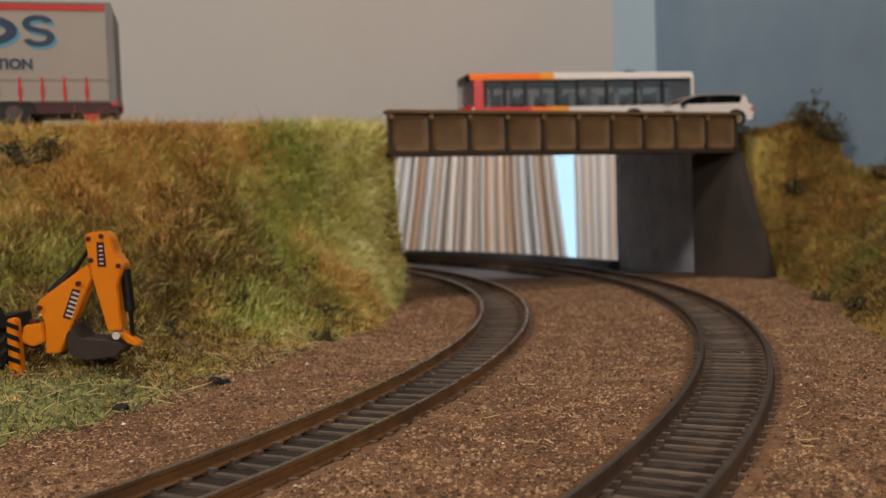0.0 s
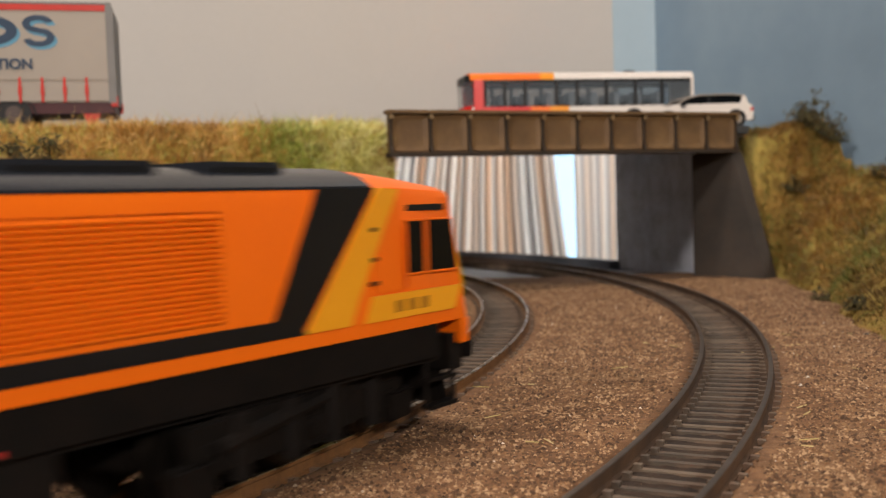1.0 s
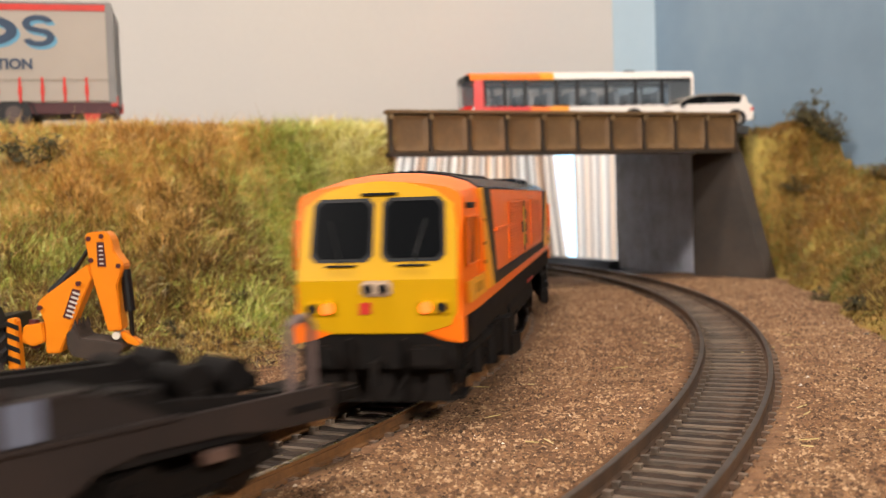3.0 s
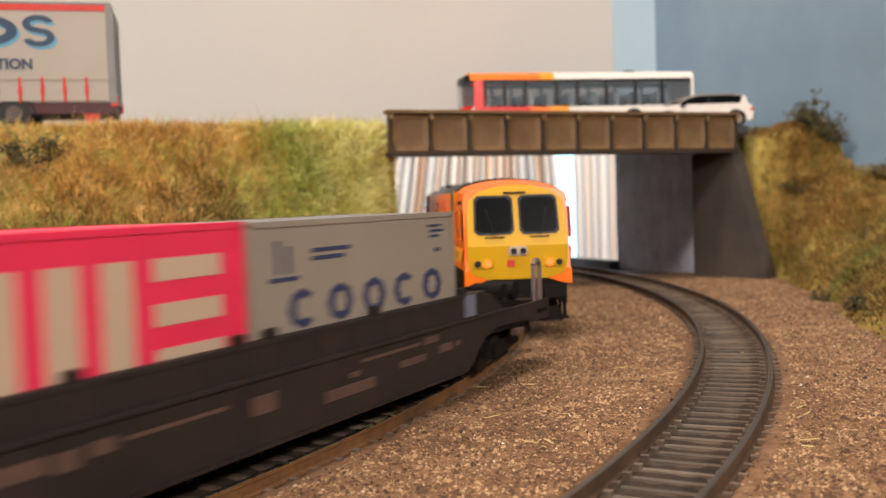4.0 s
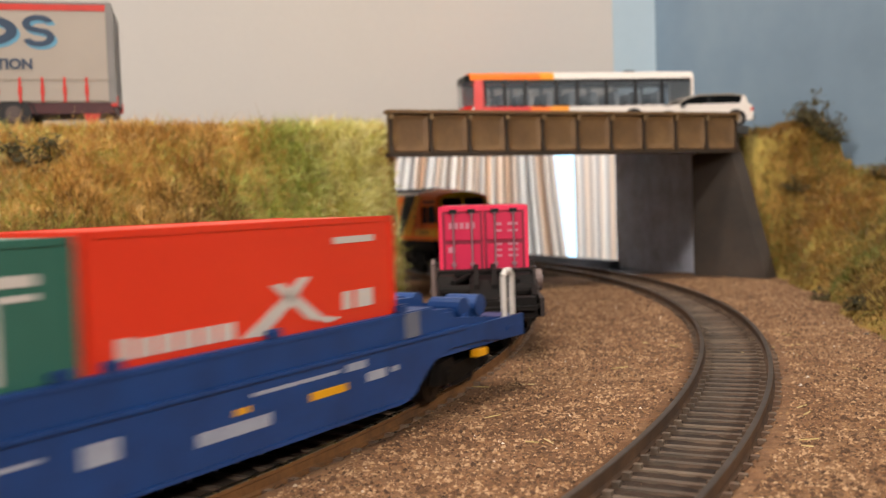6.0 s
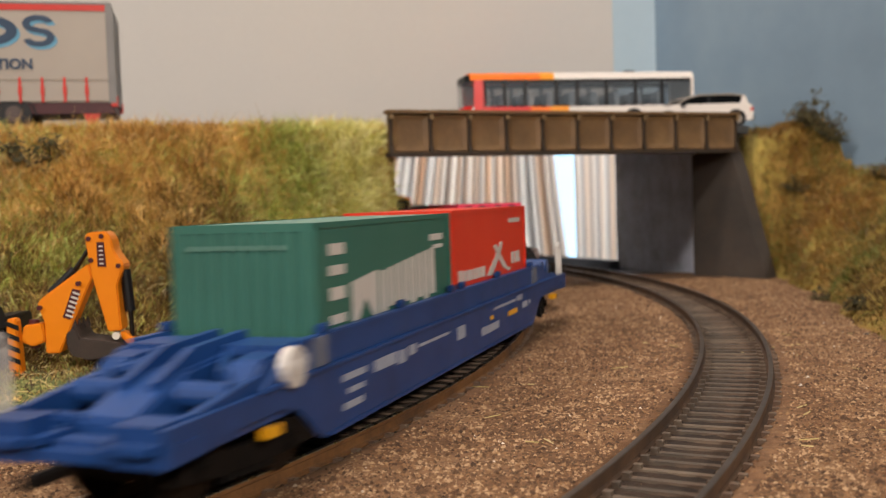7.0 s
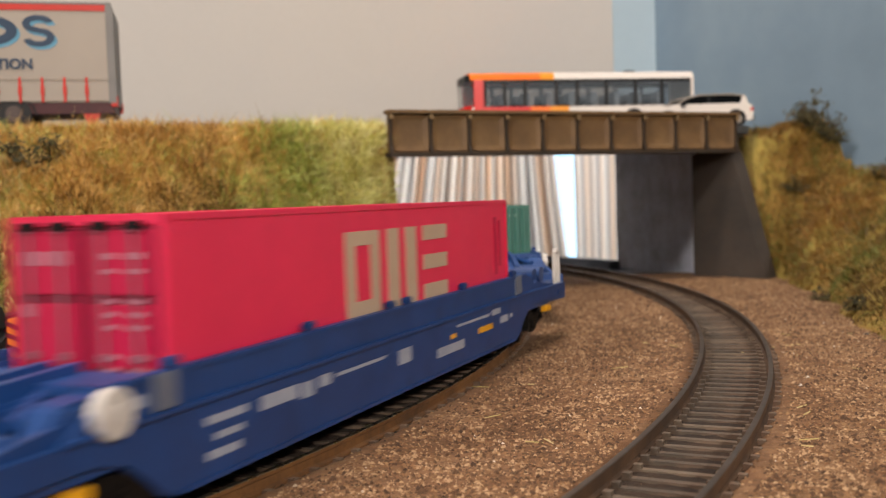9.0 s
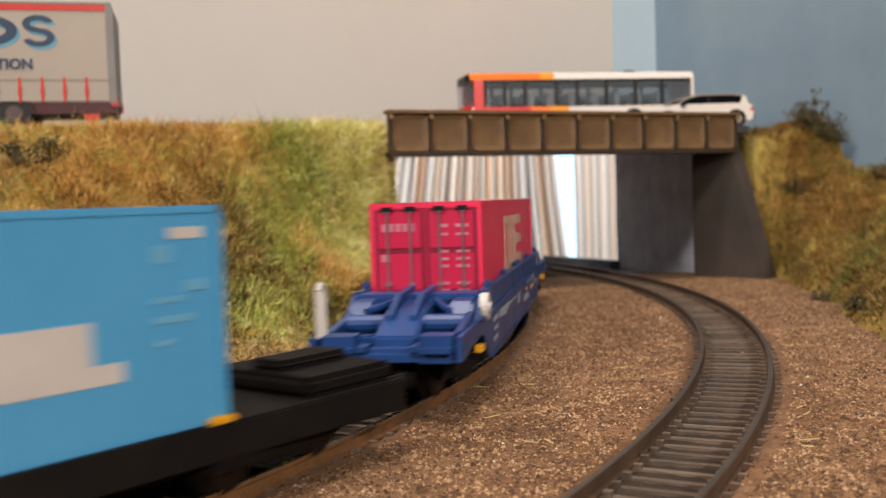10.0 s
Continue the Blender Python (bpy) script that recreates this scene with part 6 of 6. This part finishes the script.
    part("wheel_rim", rod(bmesh.new(), (-6.5, -4.2, 6.6), (-6.5, -3.4, 6.6), 4.4, 20), M_DIGGER, ty)
    return d


bus()
car()
trailer()
digger()


# ---- brambles, twigs and lineside litter ----
def bush(x, y, z, r, n, label, seed, leaf=None, name="bush", category="bush", group="dark brambles on the banks"):
    rnd = random.Random(seed)
    b = thing(name, label, category, group, m=mm_pose(x, y, z))
    bm = bmesh.new()
    tips = []
    for i in range(26):
        d = Vector((rnd.gauss(0, 1), rnd.gauss(0, 0.8), abs(rnd.gauss(0.4, 0.5)))).normalized()
        p = Vector((0, 0, -2))
        for k in range(3):
            q = p + (d + Vector((rnd.gauss(0, 0.4), rnd.gauss(0, 0.4), rnd.gauss(0, 0.3)))) * r * rnd.uniform(0.22, 0.45)
            rod(bm, p, q, 0.32 - 0.07 * k, 5, 0.24 - 0.07 * k)
            p = q
            tips.append(q)
    part("branch_tangle", bm, M_TWIG, b, "bare dark twigs")
    vs, fs = [], []
    for i in range(n):
        t = rnd.choice(tips)
        c = t + Vector((rnd.gauss(0, 0.13), rnd.gauss(0, 0.13), rnd.gauss(0, 0.1))) * r
        a = Vector((rnd.gauss(0, 1), rnd.gauss(0, 1), rnd.gauss(0, 1))).normalized()
        s = a.orthogonal().normalized()
        l, w = rnd.uniform(0.6, 1.5), rnd.uniform(0.25, 0.6)
        j = len(vs)
        vs += [tuple(c - a * l), tuple(c + s * w), tuple(c + a * l), tuple(c - s * w + a.cross(s) * 0.3)]
        fs.append((j, j + 1, j + 2, j + 3))
    mesh_np("foliage", vs, fs, leaf or M_BUSH, b)
    return b


def on_left(x, y):
    return bank_left(x, y)


bush(195, 517, bank_right(195, 517) + 2, 12, 1500, "dark tangled bramble on top of the bank", 1)
bush(203, 512, bank_right(203, 512) + 3, 10, 600, "dark tangled bramble on top of the bank", 2)
bush(180, 500, bank_right(180, 500) + 1, 6, 420, "small dark bramble on the bank's slope", 3)
bush(216, 484, bank_right(216, 484) + 1, 7, 420, "small dark bramble on the bank's slope", 4)
bush(-158, 372, bank_left(-158, 372) + 1, 10, 800, "dark green bramble below the road's edge", 5)
bush(-146, 380, bank_left(-146, 380) + 1, 7, 420, "dark green bramble below the road's edge", 6)
for i, (x, y, r) in enumerate(((-98, 322, 6), (-86, 300, 5), (-70, 330, 5), (-52, 372, 5), (-44, 350, 4), (-108, 306, 6), (-40, 318, 4), (141, 330, 5), (150, 385, 5))):
    z = bank_left(x, y) if x < 0 else bank_right(x, y)
    bush(x, y, z + 0.5, r, 240, "small brown clump of dead scrub on the bank", 20 + i)


def litter(x, y, s, label, seed):
    rnd = random.Random(seed)
    bm = bmesh.new()
    bmesh.ops.create_icosphere(bm, subdivisions=2, radius=s)
    for v in bm.verts:
        v.co *= 0.75 + 0.5 * rnd.random()
        v.co.z *= 0.65
    ob = part("coal_lump", bm, M_BLACK)
    ob.matrix_basis = mm_pose(x, y, max(0, bank_left(x, y)) + s * 0.4, 0, 0, rnd.uniform(0, 90))
    return tagged(ob, label, "coal lump", "dark lumps beside the track")


for i, (x, y, s) in enumerate(((-73, 217, 2.0), (-58.5, 246, 2.2), (-56.5, 248, 1.5), (-40, 288, 1.6), (126, 293, 1.8))):
    litter(x, y, s, "small black lump lying beside the track", i)


def straws(name, count, area, fz, label, seed, material, lo=3.0, hi=9.0, rise=2.5):
    """Fallen stalks, scattered flat."""
    rnd = random.Random(seed)
    bm = bmesh.new()
    n = 0
    while n < count:
        x, y = rnd.uniform(area[0], area[1]), rnd.uniform(area[2], area[3])
        z = fz(x, y)
        if z < -0.6 or z > 30:
            continue
        a, l = rnd.uniform(0, 6.28), rnd.uniform(lo, hi)
        x2, y2 = x + math.cos(a) * l, y + math.sin(a) * l
        rod(bm, (x, y, z + 0.3), (x2, y2, max(fz(x2, y2), 0) + rnd.uniform(0.3, rise)), 0.12, 3)
        n += 1
    return tagged(part(name, bm, material), label, "straw", kind="stuff")


straws("dry_stalks", 700, (-125, -35, 165, 330), bank_left, "pale dry stalks lying at the bank's foot", 3, M_STRAW)
straws("dark_scraps", 1300, (-125, -30, 165, 340), bank_left, "dark dead scraps lying at the bank's foot", 4, M_TWIG, 1.0, 3.5)
straws("dry_stalks", 60, (-40, 130, 125, 300), ballast_height, "a few pale fibres on the ballast", 5, M_STRAW, 2.0, 5.0, 0.6)
straws("dark_scraps", 1500, (-80, 140, 110, 380), ballast_height, "dark crumbs among the ballast", 6, M_CRUMB, 0.4, 1.0, 0.5)


# ---- the train's run ----
def run(t):
    """Millimetres that the train has gone by t seconds."""
    ts, vs = [0.0, 2.2, 4.2, 6.0, 10.0], [122.5, 121.5, 118.0, 114.5, 113.5]
    n = max(2, int(t * 50) + 2)
    grid = np.linspace(0.0, t, n)
    v = np.interp(grid, ts, vs)
    return float(np.sum((v[1:] + v[:-1]) / 2 * np.diff(grid)))


def on_track(a, half):
    """The pose of a vehicle whose two pivots, that far each side of its middle, sit on the track's arc."""
    th = a / R1
    r = math.sqrt(R1 * R1 - half * half)
    x, y = arc(C1, r, th)
    return mm_pose(x, y, RAIL_TOP, 0, 0, math.degrees(th) + 90)


def motions():
    for ob, start, half in TRAIN:
        walk(ob, [(t, on_track(start + run(t), half)) for t in np.arange(0, 10.01, 0.25).tolist()])
    rolled = [(t, run(t)) for t in [i / 15 for i in range(151)]]
    for wheel, rest, r, s in WHEELS:
        walk(wheel, [(t, rest @ Matrix.Rotation(s * d / r, 4, "Y")) for t, d in rolled])


motions()
